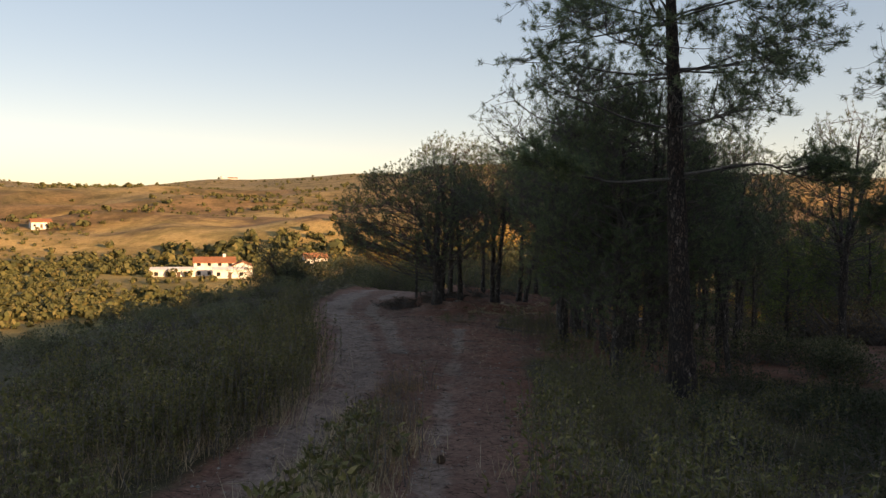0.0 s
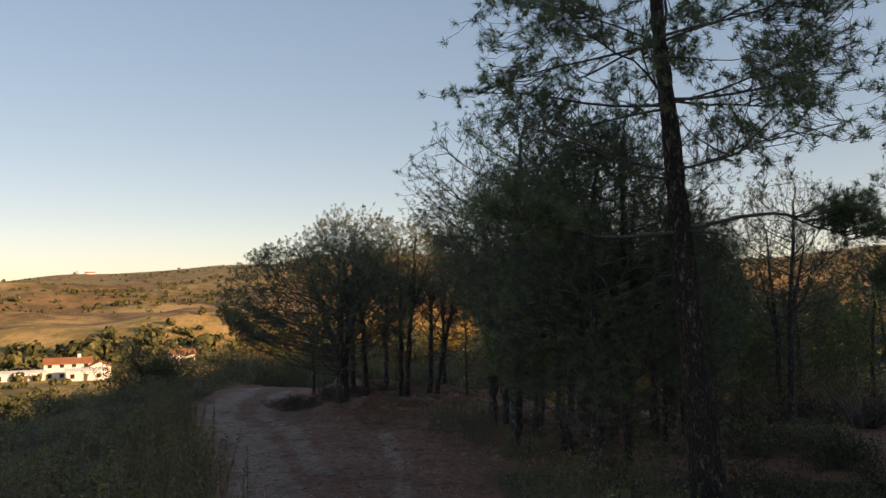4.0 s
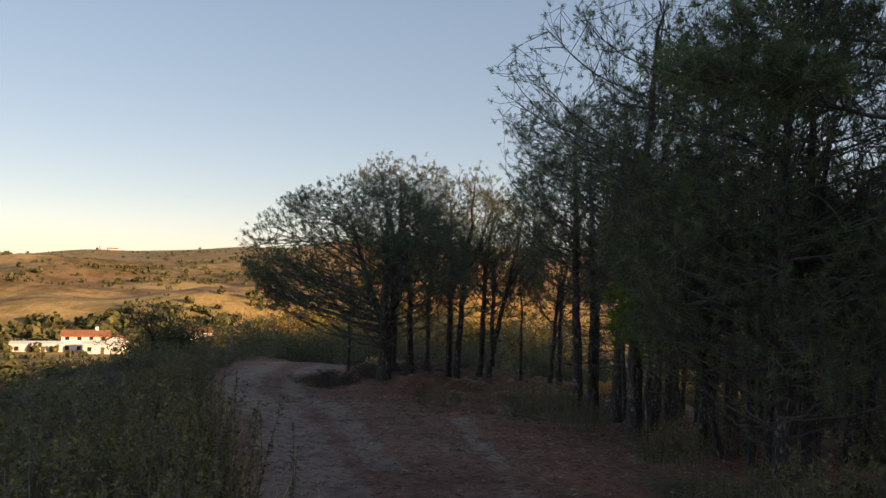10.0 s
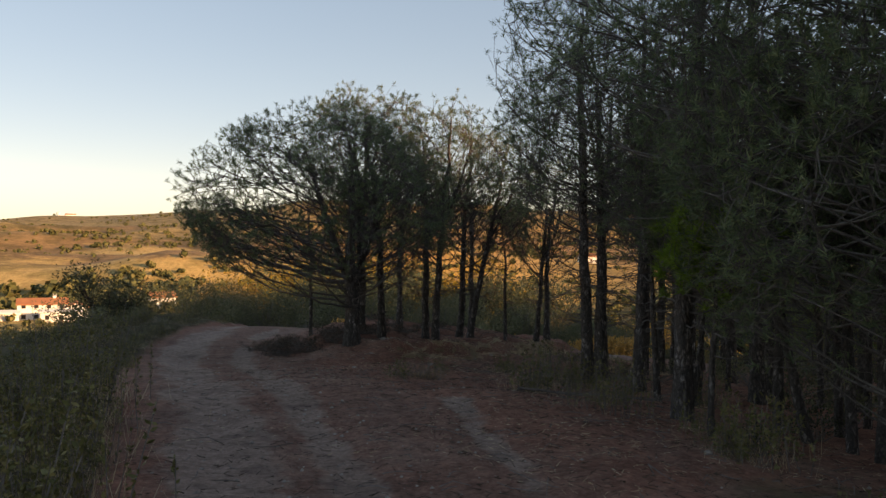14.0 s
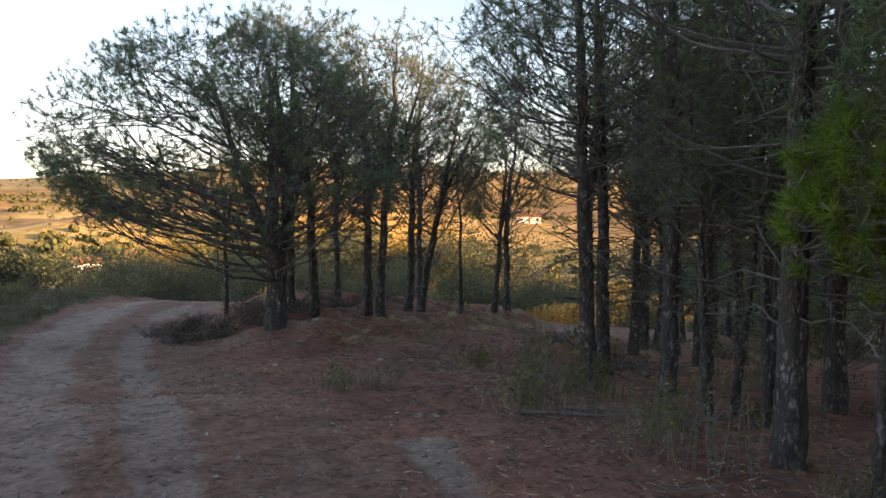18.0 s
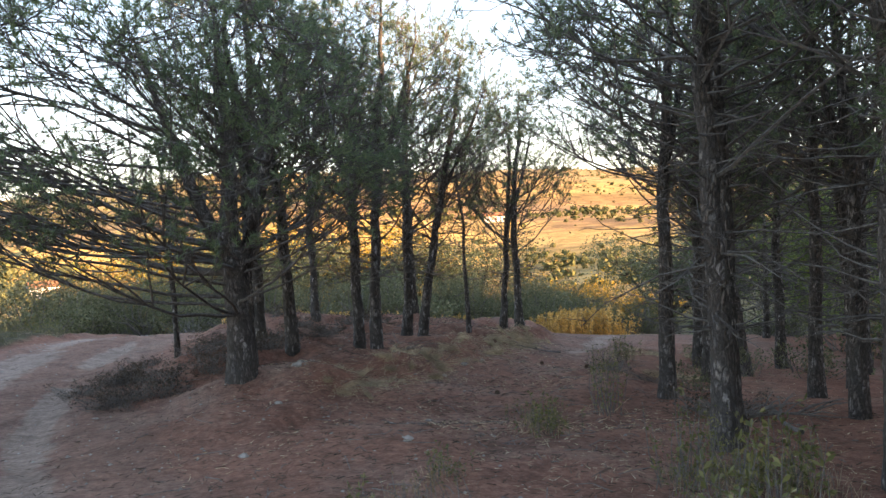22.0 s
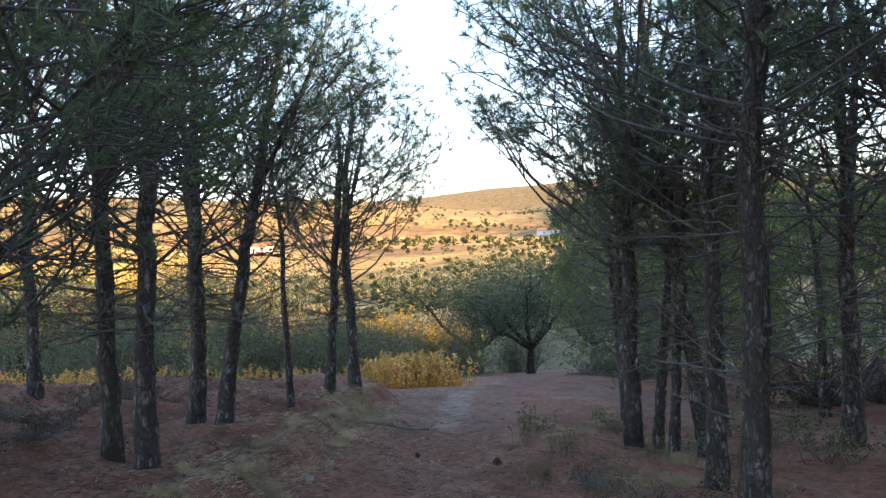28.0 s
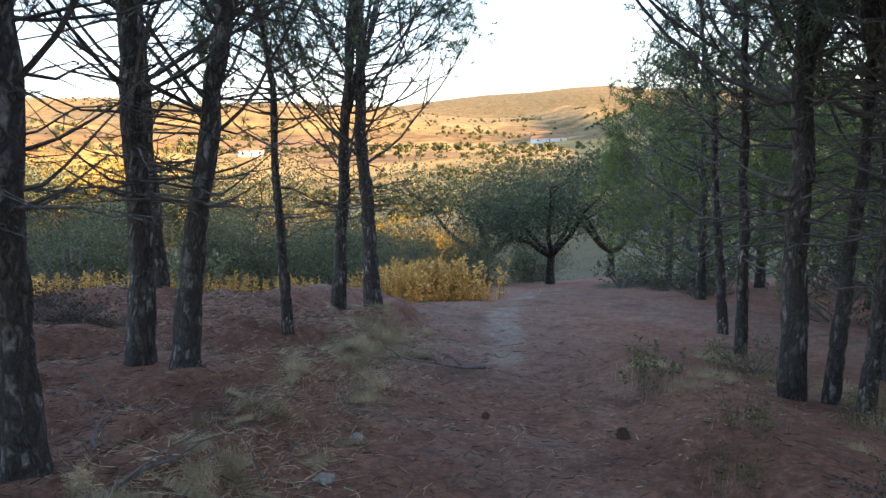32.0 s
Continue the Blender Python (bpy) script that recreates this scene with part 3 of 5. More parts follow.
def make_pine(name, label, seed, H, r0, lo, R, boughs=40, subs=6, shoots=5, needles=22, lean=(0, 0), dead=(0.2, 26), forks=0, bark=None, size=0.095, width=0.005, limbs=(), wander=0.05, mid=0.35, slope=0.5, skew=(0, 0), low=-38, shell=0.8, patch=0.5, lumpy=0.1, taper=0.75, layers=0, group="pines", needle=None):
    """A pine at the origin: a tapered bent trunk, boughs that sweep out and up and divide towards a domed shell of needle brushes, bare inside, with dead lower twigs."""
    r = np.random.default_rng(seed)
    root = thing(name, Matrix(), label, "tree", group)
    k = 16
    u = np.linspace(0, 1, k)
    bend = np.cumsum(r.normal(0, wander, (k, 2)), 0) * (H / 7)
    T = H * 0.92
    spine = np.stack([lean[0] * u * H + bend[:, 0] * u, lean[1] * u * H + bend[:, 1] * u, u * T], -1)
    spine[0] = (0, 0, -0.25)
    rad = r0 * (1 - u) ** taper + 0.008
    trunk, wood, leaf = Soup(), Soup(), Soup()
    f = np.linspace(0, 1, 60)
    pts = np.stack([np.interp(f, u, spine[:, i]) for i in range(3)], -1)
    pr = np.interp(f, u, rad) * (1 + r.normal(0, 0.03, 60)) * (1 + 0.55 * np.exp(-f * 26))
    trunk.tube(pts, pr, 14)
    ring = trunk.v[0].reshape(60, 14, 3)                            # flaked, uneven bark
    grow = 1 + r.normal(0, 0.05, (60, 14, 1)) + np.repeat(r.normal(0, 0.05, (20, 14, 1)), 3, 0)
    trunk.v[0] = (pts[:, None] + (ring - pts[:, None]) * grow).reshape(-1, 3)
    stems = [(spine, rad)]
    for q in range(forks):
        z0 = H * r.uniform(lo * 0.6, lo * 1.0)
        a = r.uniform(0, 6.28)
        p0 = np.array([np.interp(z0, spine[:, 2], spine[:, i]) for i in range(2)] + [z0])
        t = np.linspace(0, 1, 9)
        out = R * r.uniform(0.25, 0.45)
        sp = p0 + np.stack([np.cos(a) * out * t ** 0.8, np.sin(a) * out * t ** 0.8, (H * r.uniform(0.74, 0.86) - z0) * t], -1)
        rr = np.interp(z0, spine[:, 2], rad) * 0.75 * (1 - t) ** 0.8 + 0.008
        trunk.tube(sp, rr, 8)
        stems.append((sp, rr))
    tips, axes = [], []
    zlo, top = lo * H, H
    zc = zlo + mid * (top - zlo)
    heart = np.array([lean[0] * zc + skew[0], lean[1] * zc + skew[1], zc])
    wave = r.uniform(0, 6.28, 6)

    def on_shell(d, k):
        """A place in the crown: the dome's surface in that direction, pulled in by k and swollen here and there."""
        a = np.arctan2(d[1], d[0])
        swell = 1 + lumpy * (np.sin(2 * a + wave[0]) * 0.5 + np.sin(3 * a + 4 * d[2] + wave[1]) + np.sin(5 * a - 5 * d[2] + wave[2]) * 0.6)
        return heart + d * (R, R, (top - zc) if d[2] > 0 else (zc - zlo) * 1.3) * k * swell

    def twist(p0, tip, thick, rise, n=8, sides=4):
        L = np.linalg.norm(tip - p0)
        t = np.linspace(0, 1, n)[:, None]
        c = p0 + (tip - p0) * (0.58, 0.58, rise) + r.normal(0, 0.06 * L, 3)
        sway = np.sin(t * r.uniform(4, 8) + r.uniform(0, 6)) * r.normal(0, 0.03 * L, 3)
        q = (1 - t) ** 2 * p0 + 2 * t * (1 - t) * c + t ** 2 * tip + (np.cumsum(r.normal(0, 0.012 * L, (n, 3)), 0) + sway) * t * (1 - t) * 2
        wood.tube(q, thick * (1 - t[:, 0]) ** 0.8 + 0.003, sides)
        return q

    def along(q, s):
        t = np.linspace(0, 1, len(q))
        return np.array([np.interp(s, t, q[:, i]) for i in range(3)])

    def tuft(b, tip, d):
        m = (b + tip) / 2 + d * 0.04 - (0, 0, 0.12 * np.linalg.norm(tip - b))
        wood.tube([b, m, tip], (0.005, 0.0042, 0.003), 3)
        tips.append(tip)
        axes.append(unit(d * (0.5, 0.5, 0.2) + (0, 0, 0.5) + r.normal(0, 0.33, 3)))

    def spray(q, d, near):
        """Side shoots at the end of a bough, each with a brush of needles out in the shell."""
        for s in r.uniform(0.72, 1.0, shoots):
            dd = unit(d + r.normal(0, near, 3))
            k = shell + (1.02 - shell) * r.random() ** 0.7
            b, tip = along(q, s), on_shell(dd, k)
            gap = tip - b
            L = np.linalg.norm(gap)
            if L > 0.75:
                tip = b + gap * 0.75 / L
            tuft(b, tip, dd)
        tips.append(q[-1])
        axes.append(unit(d * 0.6 + (0, 0, 0.6) + r.normal(0, 0.2, 3)))

    def bough(p0, d, thick, k=0.9, rise=0.3):
        q = twist(p0, on_shell(d, k), thick, rise, 10, 6 if thick > 0.028 else 4)
        spray(q, d, 0.2 / R)
        for s in r.uniform(0.42, 0.95, subs):
            dd = unit(d + r.normal(0, patch, 3) * (1, 1, 0.8))
            b = along(q, s)
            tip = on_shell(dd, r.uniform(shell, 0.97))
            gap = tip - b
            L, most = np.linalg.norm(gap), 0.65 * R + 0.3
            tip = b + gap * min(1.0, most / L)
            q2 = twist(b, tip, thick * 0.45 * (1.1 - s) + 0.004, 0.35, 7)
            spray(q2, dd, 0.2 / R)

    def dry(p0, a, L, drop):
        t = np.linspace(0, 1, 6)
        wob = np.cumsum(r.normal(0, 0.06, (6, 3)), 0) * L
        q = p0 + np.stack([np.cos(a) * L * t, np.sin(a) * L * t, drop * L * t ** 1.6], -1) + wob * t[:, None]
        wood.tube(q, 0.009 * (1 - t) + 0.003, 4)
        for s in r.uniform(0.25, 1, int(L * 4) + 1):
            b = along(q, s)
            aa = a + r.choice((-1, 1)) * r.uniform(0.3, 1.2)
            e = b + L * r.uniform(0.1, 0.35) * np.array([np.cos(aa), np.sin(aa), r.uniform(-0.5, 0.3)])
            wood.tube([b, e], (0.005, 0.002), 3)

    s0 = math.sin(radians(low))
    for i in range(boughs):
        w = (i + r.uniform(0.2, 0.8)) / boughs
        sn = s0 + (0.985 - s0) * w
        a = i * 2.39996 + r.normal(0, 0.2)
        d = np.array([np.cos(a) * math.sqrt(1 - sn * sn), np.sin(a) * math.sqrt(1 - sn * sn), sn])
        tip = on_shell(d, 0.9)
        sp = stems[0][0]
        if w > 0.2:
            reach = [np.hypot(*(np.array([np.interp(tip[2] - 0.4, q[:, 2], q[:, j]) for j in range(2)]) - tip[:2])) for q, _ in stems]
            sp = stems[int(np.argmin(reach))][0]
        axis = np.array([np.interp(tip[2] - 0.5, sp[:, 2], sp[:, j]) for j in range(2)])
        zb = tip[2] - slope * r.uniform(0.6, 1.3) * np.hypot(*(tip[:2] - axis)) - 0.08
        zb = float(np.clip(zb, sp[0, 2] + 0.1 if sp is not spine else max(0.3, lo * H * 0.55), sp[-1, 2] - 0.05))
        if layers:                                                  # boughs gathered in whorls
            zb = float(np.clip(round(zb / layers) * layers + r.normal(0, 0.06), 0.3, sp[-1, 2] - 0.05))
        p0 = np.array([np.interp(zb, sp[:, 2], sp[:, j]) for j in range(3)])
        bough(p0, d, 0.005 + 0.005 * np.linalg.norm(tip - p0))
    for zf, a, L, lift, thick in limbs:
        p0 = np.array([np.interp(zf * H, spine[:, 2], spine[:, i]) for i in range(3)])
        tip = p0 + (np.cos(a) * L, np.sin(a) * L, lift)
        q = twist(p0, tip, thick, 0.15, 12, 7)
        for s in np.linspace(0.58, 1.0, 8):
            for g in (-0.9, -0.2, 0.8):
                aa, l2 = a + g + r.normal(0, 0.3), L * r.uniform(0.16, 0.3)
                b = along(q, s)
                d = unit(np.array([np.cos(aa), np.sin(aa), r.uniform(0.15, 0.8)]))
                q2 = twist(b, b + d * l2, thick * 0.28, 0.3, 6)
                for e in r.uniform(0.35, 1.0, shoots + 1):
                    bb = along(q2, e)
                    dd = unit(d + r.normal(0, 0.5, 3))
                    tuft(bb, bb + dd * r.uniform(0.15, 0.4), dd)
    for i in range(dead[1]):
        z = H * r.uniform(dead[0], max(lo + 0.1, dead[0] + 0.1))
        p0 = np.array([np.interp(z, spine[:, 2], spine[:, j]) for j in range(3)])
        dry(p0, r.uniform(0, 6.28), r.uniform(0.3, 0.45 * R + 0.3), r.uniform(-0.25, 0.45))
    leaf.add(*brushes(np.array(tips), np.array(axes), needles, size, width, size * 0.9, r))
    part("trunk", trunk.mesh("trunk", bark or BARK, True), root)
    part("branchwork", wood.mesh("branchwork", BRANCH), root, "thin grey-brown boughs and dead twigs")
    part("crown", leaf.mesh("crown", needle or NEEDLE), root, "dark green needle tufts")
    return root


def place(root, x, y, turn=0, size=1.0, sink=0.05, lean=(0, 0), label="", first=False):
    m = Matrix.Translation((x, y, gz(x, y) - sink)) @ pose(0, 0, 0, lean[0], lean[1], turn) @ Matrix.Scale(size, 4)
    if first:
        root.matrix_basis = m
        ob = root
    else:
        ob = copy_thing(root, m)
    if label:
        tagged(ob, label)
    return ob


# the tall pine beside the track, with its flat layers of branches
tall = make_pine("tall_pine", "tall dark-trunked pine with layered open branches beside the track", 11, 11.5, 0.21, 0.44, 3.4, 40, 7, 8, 28, lean=(-0.042, 0.1), dead=(0.3, 5), bark=BARK_TALL, size=0.13, width=0.006, wander=0.02, slope=0.12, low=-50, shell=0.45, patch=0.18, lumpy=0.16, layers=1.0, group="tall pines",
                 limbs=((0.352, 3.1, 2.4, 0.25, 0.034), (0.358, 0.05, 2.9, -0.15, 0.034)))
place(tall, 4.45, 14.4, 0, 1.0, first=True)
place(tall, 10.7, 14.2, 130, 0.9, label="tall open pine at the edge of the wood")

# the spreading pine at the fork of the tracks
spread = make_pine("spreading_pine", "broad many-limbed pine with low sweeping branches at the fork", 21, 5.75, 0.18, 0.3, 3.15, 74, 8, 4, 22, skew=(-0.8, -0.6), forks=3, dead=(0.2, 8), group="island pines", mid=0.33, slope=0.42, low=-36, shell=0.76, patch=0.27, lumpy=0.05, size=0.095, width=0.005,
                   limbs=((0.27, 2.95, 3.0, 0.8, 0.06), (0.33, 3.6, 2.8, 1.3, 0.055), (0.36, 2.3, 2.7, 1.5, 0.05), (0.31, 0.5, 2.2, 1.3, 0.04), (0.37, 4.7, 2.4, 1.6, 0.045)))
place(spread, -0.1, 30.1, 0, 0.97, first=True)

mid = [make_pine("pine", "slim grey-barked pine with a rounded open crown", 31 + i, 6.2, 0.09, 0.52, 1.9, 26, 5, 3, 19, forks=1 + i, dead=(0.2, 60), slope=0.85, wander=0.07, shell=0.72, patch=0.28, lumpy=0.08, taper=0.6, group="island pines") for i in (0, 1)]
thick = [make_pine("pine", "thick-barked pine with a dense dark crown", 41 + i, 7.6, 0.104, 0.45, 2.2, 34, 5, 4, 16, forks=i, dead=(0.14, 50), slope=0.55, wander=0.055, shell=0.62, patch=0.27, lumpy=0.1, taper=0.65, group="wood pines") for i in (0, 1)]
slim = make_pine("young_pine", "thin young pine with a small high crown", 51, 4.6, 0.05, 0.5, 0.95, 14, 4, 4, 16, dead=(0.2, 18), slope=0.8, shell=0.5, patch=0.5, group="young pines")
bushy = make_pine("bushy_pine", "dense bushy pine with dead twigs about its foot", 61, 6.5, 0.11, 0.2, 2.3, 92, 7, 5, 18, dead=(0.06, 30), mid=0.36, slope=0.4, low=-45, shell=0.7, patch=0.26, lumpy=0.12, width=0.0062, group="bushy pines")

fresh = make_pine("fresh_pine", "young pine with bright fresh green needles beside the wood", 66, 2.55, 0.028, 0.56, 0.62, 15, 2, 3, 64, dead=(0.2, 6), mid=0.4, slope=0.3, low=-30, shell=0.5, patch=0.5, size=0.12, width=0.0036, group="young pines", needle=NEEDLE_FRESH)
place(fresh, 2.95, 19.3, 0, 1.05, first=True)

back = make_pine("back_pine", "leafy young pine in the thicket behind the lower track", 68, 5.6, 0.09, 0.12, 2.3, 40, 5, 4, 12, dead=(0.06, 6), mid=0.45, size=0.14, width=0.009, slope=0.55, shell=0.68, patch=0.45, group="thicket pines", needle=NEEDLE_YOUNG)
place(back, 15.5, 38.5, 0, first=True)
for x, y, turn, size in ((14.6, 33, 30, 1.0), (17.5, 36, 120, 1.1), (20, 40, 200, 1.2), (19.5, 42.5, 260, 1.0), (25, 46, 300, 1.1), (16.6, 30.5, 10, 1.0), (20, 31, 210, 1.2), (15.4, 16.5, 330, 0.8), (24, 35, 95, 1.3), (12.2, 9.5, 190, 0.9), (24, 40, 15, 1.2), (14.6, 12.2, 60, 1.0)):
    place(back, x, y, turn, size)

# tree island between the two tracks
place(mid[0], 2.42, 33.1, 20, 1.12, first=True)
place(mid[1], 2.28, 33.95, 200, 1.1, first=True)
for k, x, y, turn, size, lean in ((1, 0.45, 34.2, 40, 1.05, (0, 0)), (0, 0.85, 32.4, 250, 0.95, (0, 5)), (0, 2.1, 38.4, 90, 0.9, (0, 0)), (1, 4.76, 39.0, 300, 0.92, (0, 0)),
                                  (0, 3.52, 35.1, 160, 0.95, (0, -5)), (0, 3.76, 34.75, 10, 0.92, (0, 8)), (1, 6.95, 38.2, 120, 0.86, (0, -5)), (0, 7.1, 37.5, 75, 0.92, (0, 4)), (0, 0.1, 31.6, 310, 0.9, (0, 0))):
    place(mid[k], x, y, turn, size, lean=lean)
for k, x, y, turn, size, lean in ((1, 9.2, 31.6, 320, 1.1, (0, -7)), (0, 10.9, 32.6, 60, 1.0, (0, 3)), (1, 11.0, 30.6, 240, 1.2, (0, 0)), (0, 8.8, 28.6, 190, 1.05, (0, 2))):
    place(mid[k], x, y, turn, size, lean=lean, label="grey-barked pine with spreading bare lower boughs below the branch track")
place(slim, 5.25, 36.1, 0, 1.0, first=True)
place(slim, -1.0, 33.5, 80, 0.9)
for x, y, turn, size, lean in ((10.6, 34.3, 40, 1.35, (0, 2)), (9.1, 32.35, 150, 1.3, (0, -4)), (8.95, 31.95, 260, 1.25, (0, 5)), (11.8, 35.4, 310, 1.3, (0, -3))):
    place(slim, x, y, turn, size, lean=lean, label="thin crooked pine below the branch track")

# wood along the clearing and below the branch track
place(thick[0], 3.85, 25.2, 0, 1.0, first=True)
place(thick[1], 5.3, 28.3, 30, 0.95, first=True)
place(mid[1], 8.95, 32.65, 120, 1.15, label="deeply furrowed dark pine below the branch track")
for k, x, y, turn, size, lean in ((0, 4.4, 25.8, 140, 0.95, (0, 3)), (1, 4.1, 23.6, 220, 1.0, (0, -6)), (0, 7.3, 27.8, 75, 0.9, (0, 0)), (1, 3.2, 20.4, 10, 1.06, (0, 0)), 
                                  (1, 6.4, 26.2, 180, 0.9, (0, 0)), (0, 5.6, 22.6, 50, 1.0, (0, 0)),
                                  (1, 6.8, 23.9, 260, 0.95, (0, 0)), (0, 7.2, 30.0, 20, 0.92, (0, 4)), (1, 9.2, 25.5, 60, 0.95, (0, 0)), (1, 5.0, 18.6, 300, 0.98, (0, 0))):
    place(thick[k], x, y, turn, size, lean=lean)
place(bushy, 3.9, 17.4, 0, 1.0, first=True)
for x, y, turn, size in ((13.3, 26.0, 20, 1.1), (16.4, 24.0, 300, 1.1), (14.6, 28.6, 200, 1.05)):
    place(thick[1], x, y, turn, size, label="open pine standing by the lower track")


# ---- shrubs, scrub and grass ----
def make_shrub(name, label, seed, w, h, leaves, material, leaf=0.07, stems=14, group="shrubs", lumps=9, wide=0.4):
    r = np.random.default_rng(seed)
    root = thing(name, Matrix(), label, "shrub", group)
    wood, fol = Soup(), Soup()
    cen = np.stack([r.uniform(-0.5, 0.5, lumps) * w, r.uniform(-0.5, 0.5, lumps) * w, r.uniform(0.25, 0.78, lumps) * h], -1)
    rad = r.uniform(0.2, 0.34, lumps) * min(w, h * 1.2)
    for c in cen:
        for s in range(max(1, stems // lumps)):
            b = np.array([r.normal(0, 0.06) * w, r.normal(0, 0.06) * w, -0.1])
            wood.tube([b, (b + c) / 2 + r.normal(0, 0.06, 3) * w, c], (0.016 * h, 0.011 * h, 0.004 * h), 4)
    which = r.integers(0, lumps, leaves)
    d = unit(r.normal(0, 1, (leaves, 3)))
    p = cen[which] + d * (rad[which] * r.uniform(0.35, 1.0, leaves) ** 0.6)[:, None]
    p[:, 2] = np.maximum(p[:, 2], 0.03)
    v, f = blades(p, unit(d + (0, 0, 0.5)), 2, leaf, leaf * wide * 0.6, 0.6, r, True)
    fol.add(v, f)
    part("woody_base", wood.mesh("woody_base", TWIG), root)
    part("foliage", fol.mesh("foliage", material), root)
    return root


def make_weeds(name, label, seed, w, h, stalks, material, leafy=10, group="", straw=0.4, dry=None, leaf=(0.085, 0.015)):
    """A patch of upright stalks with small leaves and dry blades at the foot."""
    r = np.random.default_rng(seed)
    s = Soup()
    for i in range(stalks):
        b = np.array([r.normal(0, 0.33) * w, r.normal(0, 0.33) * w, -0.05])
        hh = h * r.uniform(0.5, 1.1)
        t = b + np.array([r.normal(0, 0.13) * hh, r.normal(0, 0.13) * hh, hh])
        m = (b + t) / 2 + r.normal(0, 0.03, 3)
        s.tube([b, m, t], (0.006, 0.005, 0.002), 3)
    woody = sum(len(f) for f in s.f)
    tops = np.array([v[6] for v in s.v])
    feet = np.array([v[0] for v in s.v])
    for i in range(stalks):
        p = feet[i] + (tops[i] - feet[i]) * r.uniform(0.25, 1.0, (leafy, 1))
        s.add(*blades(p, unit(r.normal(0, 1, p.shape) * (1, 1, 0.4) + (0, 0, 0.7)), 2, leaf[0], leaf[1], 0.35, r, True))
    leafed = sum(len(f) for f in s.f)
    n = max(3, int(stalks * straw * 10))
    p = np.stack([r.normal(0, 0.36, n) * w, r.normal(0, 0.36, n) * w, np.full(n, -0.02)], -1)
    s.add(*blades(p, unit(r.normal(0, 0.35, p.shape) + (0, 0, 1)), 1, 0.3 * h + 0.1, 0.004, 0.1, r))
    me = s.mesh(name, TWIG)
    me.materials.append(material)
    me.materials.append(dry or STRAW)
    index = np.full(len(me.polygons), 2, dtype=np.int32)
    index[:leafed], index[:woody] = 1, 0
    me.polygons.foreach_set("material_index", index)
    return tagged(new(name, me), label, "weeds", kind="stuff")


weeds = [make_weeds("weed_patch", "knee-high olive green weeds on the verge", 71 + i, 0.9, (0.95, 0.75, 1.1)[i], (34, 28, 34)[i], WEED, 7, straw=0.3) for i in range(3)]
drygrass = make_weeds("dry_grass_tuft", "low straw-coloured dry grass tuft on the track", 75, 0.6, 0.3, 22, WEED, 5, "dry grass tufts", 2.2)
softscrub = make_shrub("tall_scrub", "tall grey-green scrub bush beyond the bend", 83, 2.6, 2.2, 2600, SCRUB, 0.062, 30, "shrubs", 16)
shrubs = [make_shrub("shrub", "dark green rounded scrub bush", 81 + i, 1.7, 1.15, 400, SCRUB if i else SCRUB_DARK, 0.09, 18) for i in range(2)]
brush = make_shrub("brush_heap", "low heap of withered dark brush under the pines", 85, 1.3, 0.42, 520, BRUSH, 0.04, 150, "brush heaps", 20)
drybush = make_shrub("dry_bush", "brown leafless-looking dry scrub bush in evening sun", 87, 1.9, 1.5, 620, DRYBUSH, 0.055, 90, "dry scrub", 12)
amber = make_shrub("amber_scrub", "dense amber-leaved scrub on the sunny far side of the dip", 89, 2.2, 1.9, 1500, AMBER, 0.07, 30, "amber scrub", 14)
gold = make_weeds("golden_grass", "tall golden dry grass beside the lower track", 88, 1.2, 0.85, 70, GOLD, 22, "golden grass", 1.6, GOLD)
straw = make_weeds("straw_tuft", "short tuft of pale dry grass on the bank", 77, 0.45, 0.22, 3, STRAW, 2, "", 40)
tallweeds = [make_weeds("tall_weeds", "waist-high leafy olive weeds on the verge of the track", 171 + i, 0.8, 1.15, 24, WEED, 34, straw=0.5, leaf=(0.038, 0.009)) for i in range(2)]
redweeds = make_weeds("dead_weeds", "dry reddish-brown seeding weeds between the ruts", 175, 0.55, 0.5, 26, DRYBUSH, 14, straw=0.5, leaf=(0.03, 0.006), dry=DRYBUSH)
sparse = make_weeds("sparse_shrub", "thin upright shrub with a few green leaves", 177, 0.42, 1.0, 12, WEED, 9, straw=0.0, leaf=(0.045, 0.011))
taken = set()


def put(root, x, y, turn, size, lean=(0, 0)):
    first = root.name not in taken
    taken.add(root.name)
    ob = place(root, x, y, turn, size, 0.03, lean, first=first)
    if y > 46 or x < -11:
        tagged(ob, kind="stuff")
    return ob


r = np.random.default_rng(5)
for y in np.arange(2.2, 44, 0.42):                                  # left verge
    e = np.interp(y, LEFT_Y, LEFT_X)
    for d in (0.25, 1.05):
        put(weeds[r.integers(0, 3)], e - d - r.uniform(0, 0.6), y + r.uniform(-0.2, 0.2), r.uniform(0, 360), r.uniform(0.55, 1.05) * (0.75 if d < 0.5 else 1.05) * (0.8 if y > 20 else 1))
for y in np.arange(4.0, 16.5, 0.5):                                 # right verge
    for d in (0.0, 0.9, 1.8):
        x = np.interp(y, [0, 7, 12, 16], [0.95, 1.0, 1.55, 1.9]) + d + r.uniform(0, 0.5)
        if math.hypot(x - 4.45, y - 14.4) > 0.5:
            put(weeds[r.integers(0, 3)], x, y + r.uniform(-0.2, 0.2), r.uniform(0, 360), r.uniform(0.6, 1.1))
for y in np.arange(4.5, 11.5, 0.55):                                # grassy crown of the track
    put(drygrass, -0.85 + r.normal(0, 0.12), y, r.uniform(0, 360), r.uniform(0.7, 1.2))
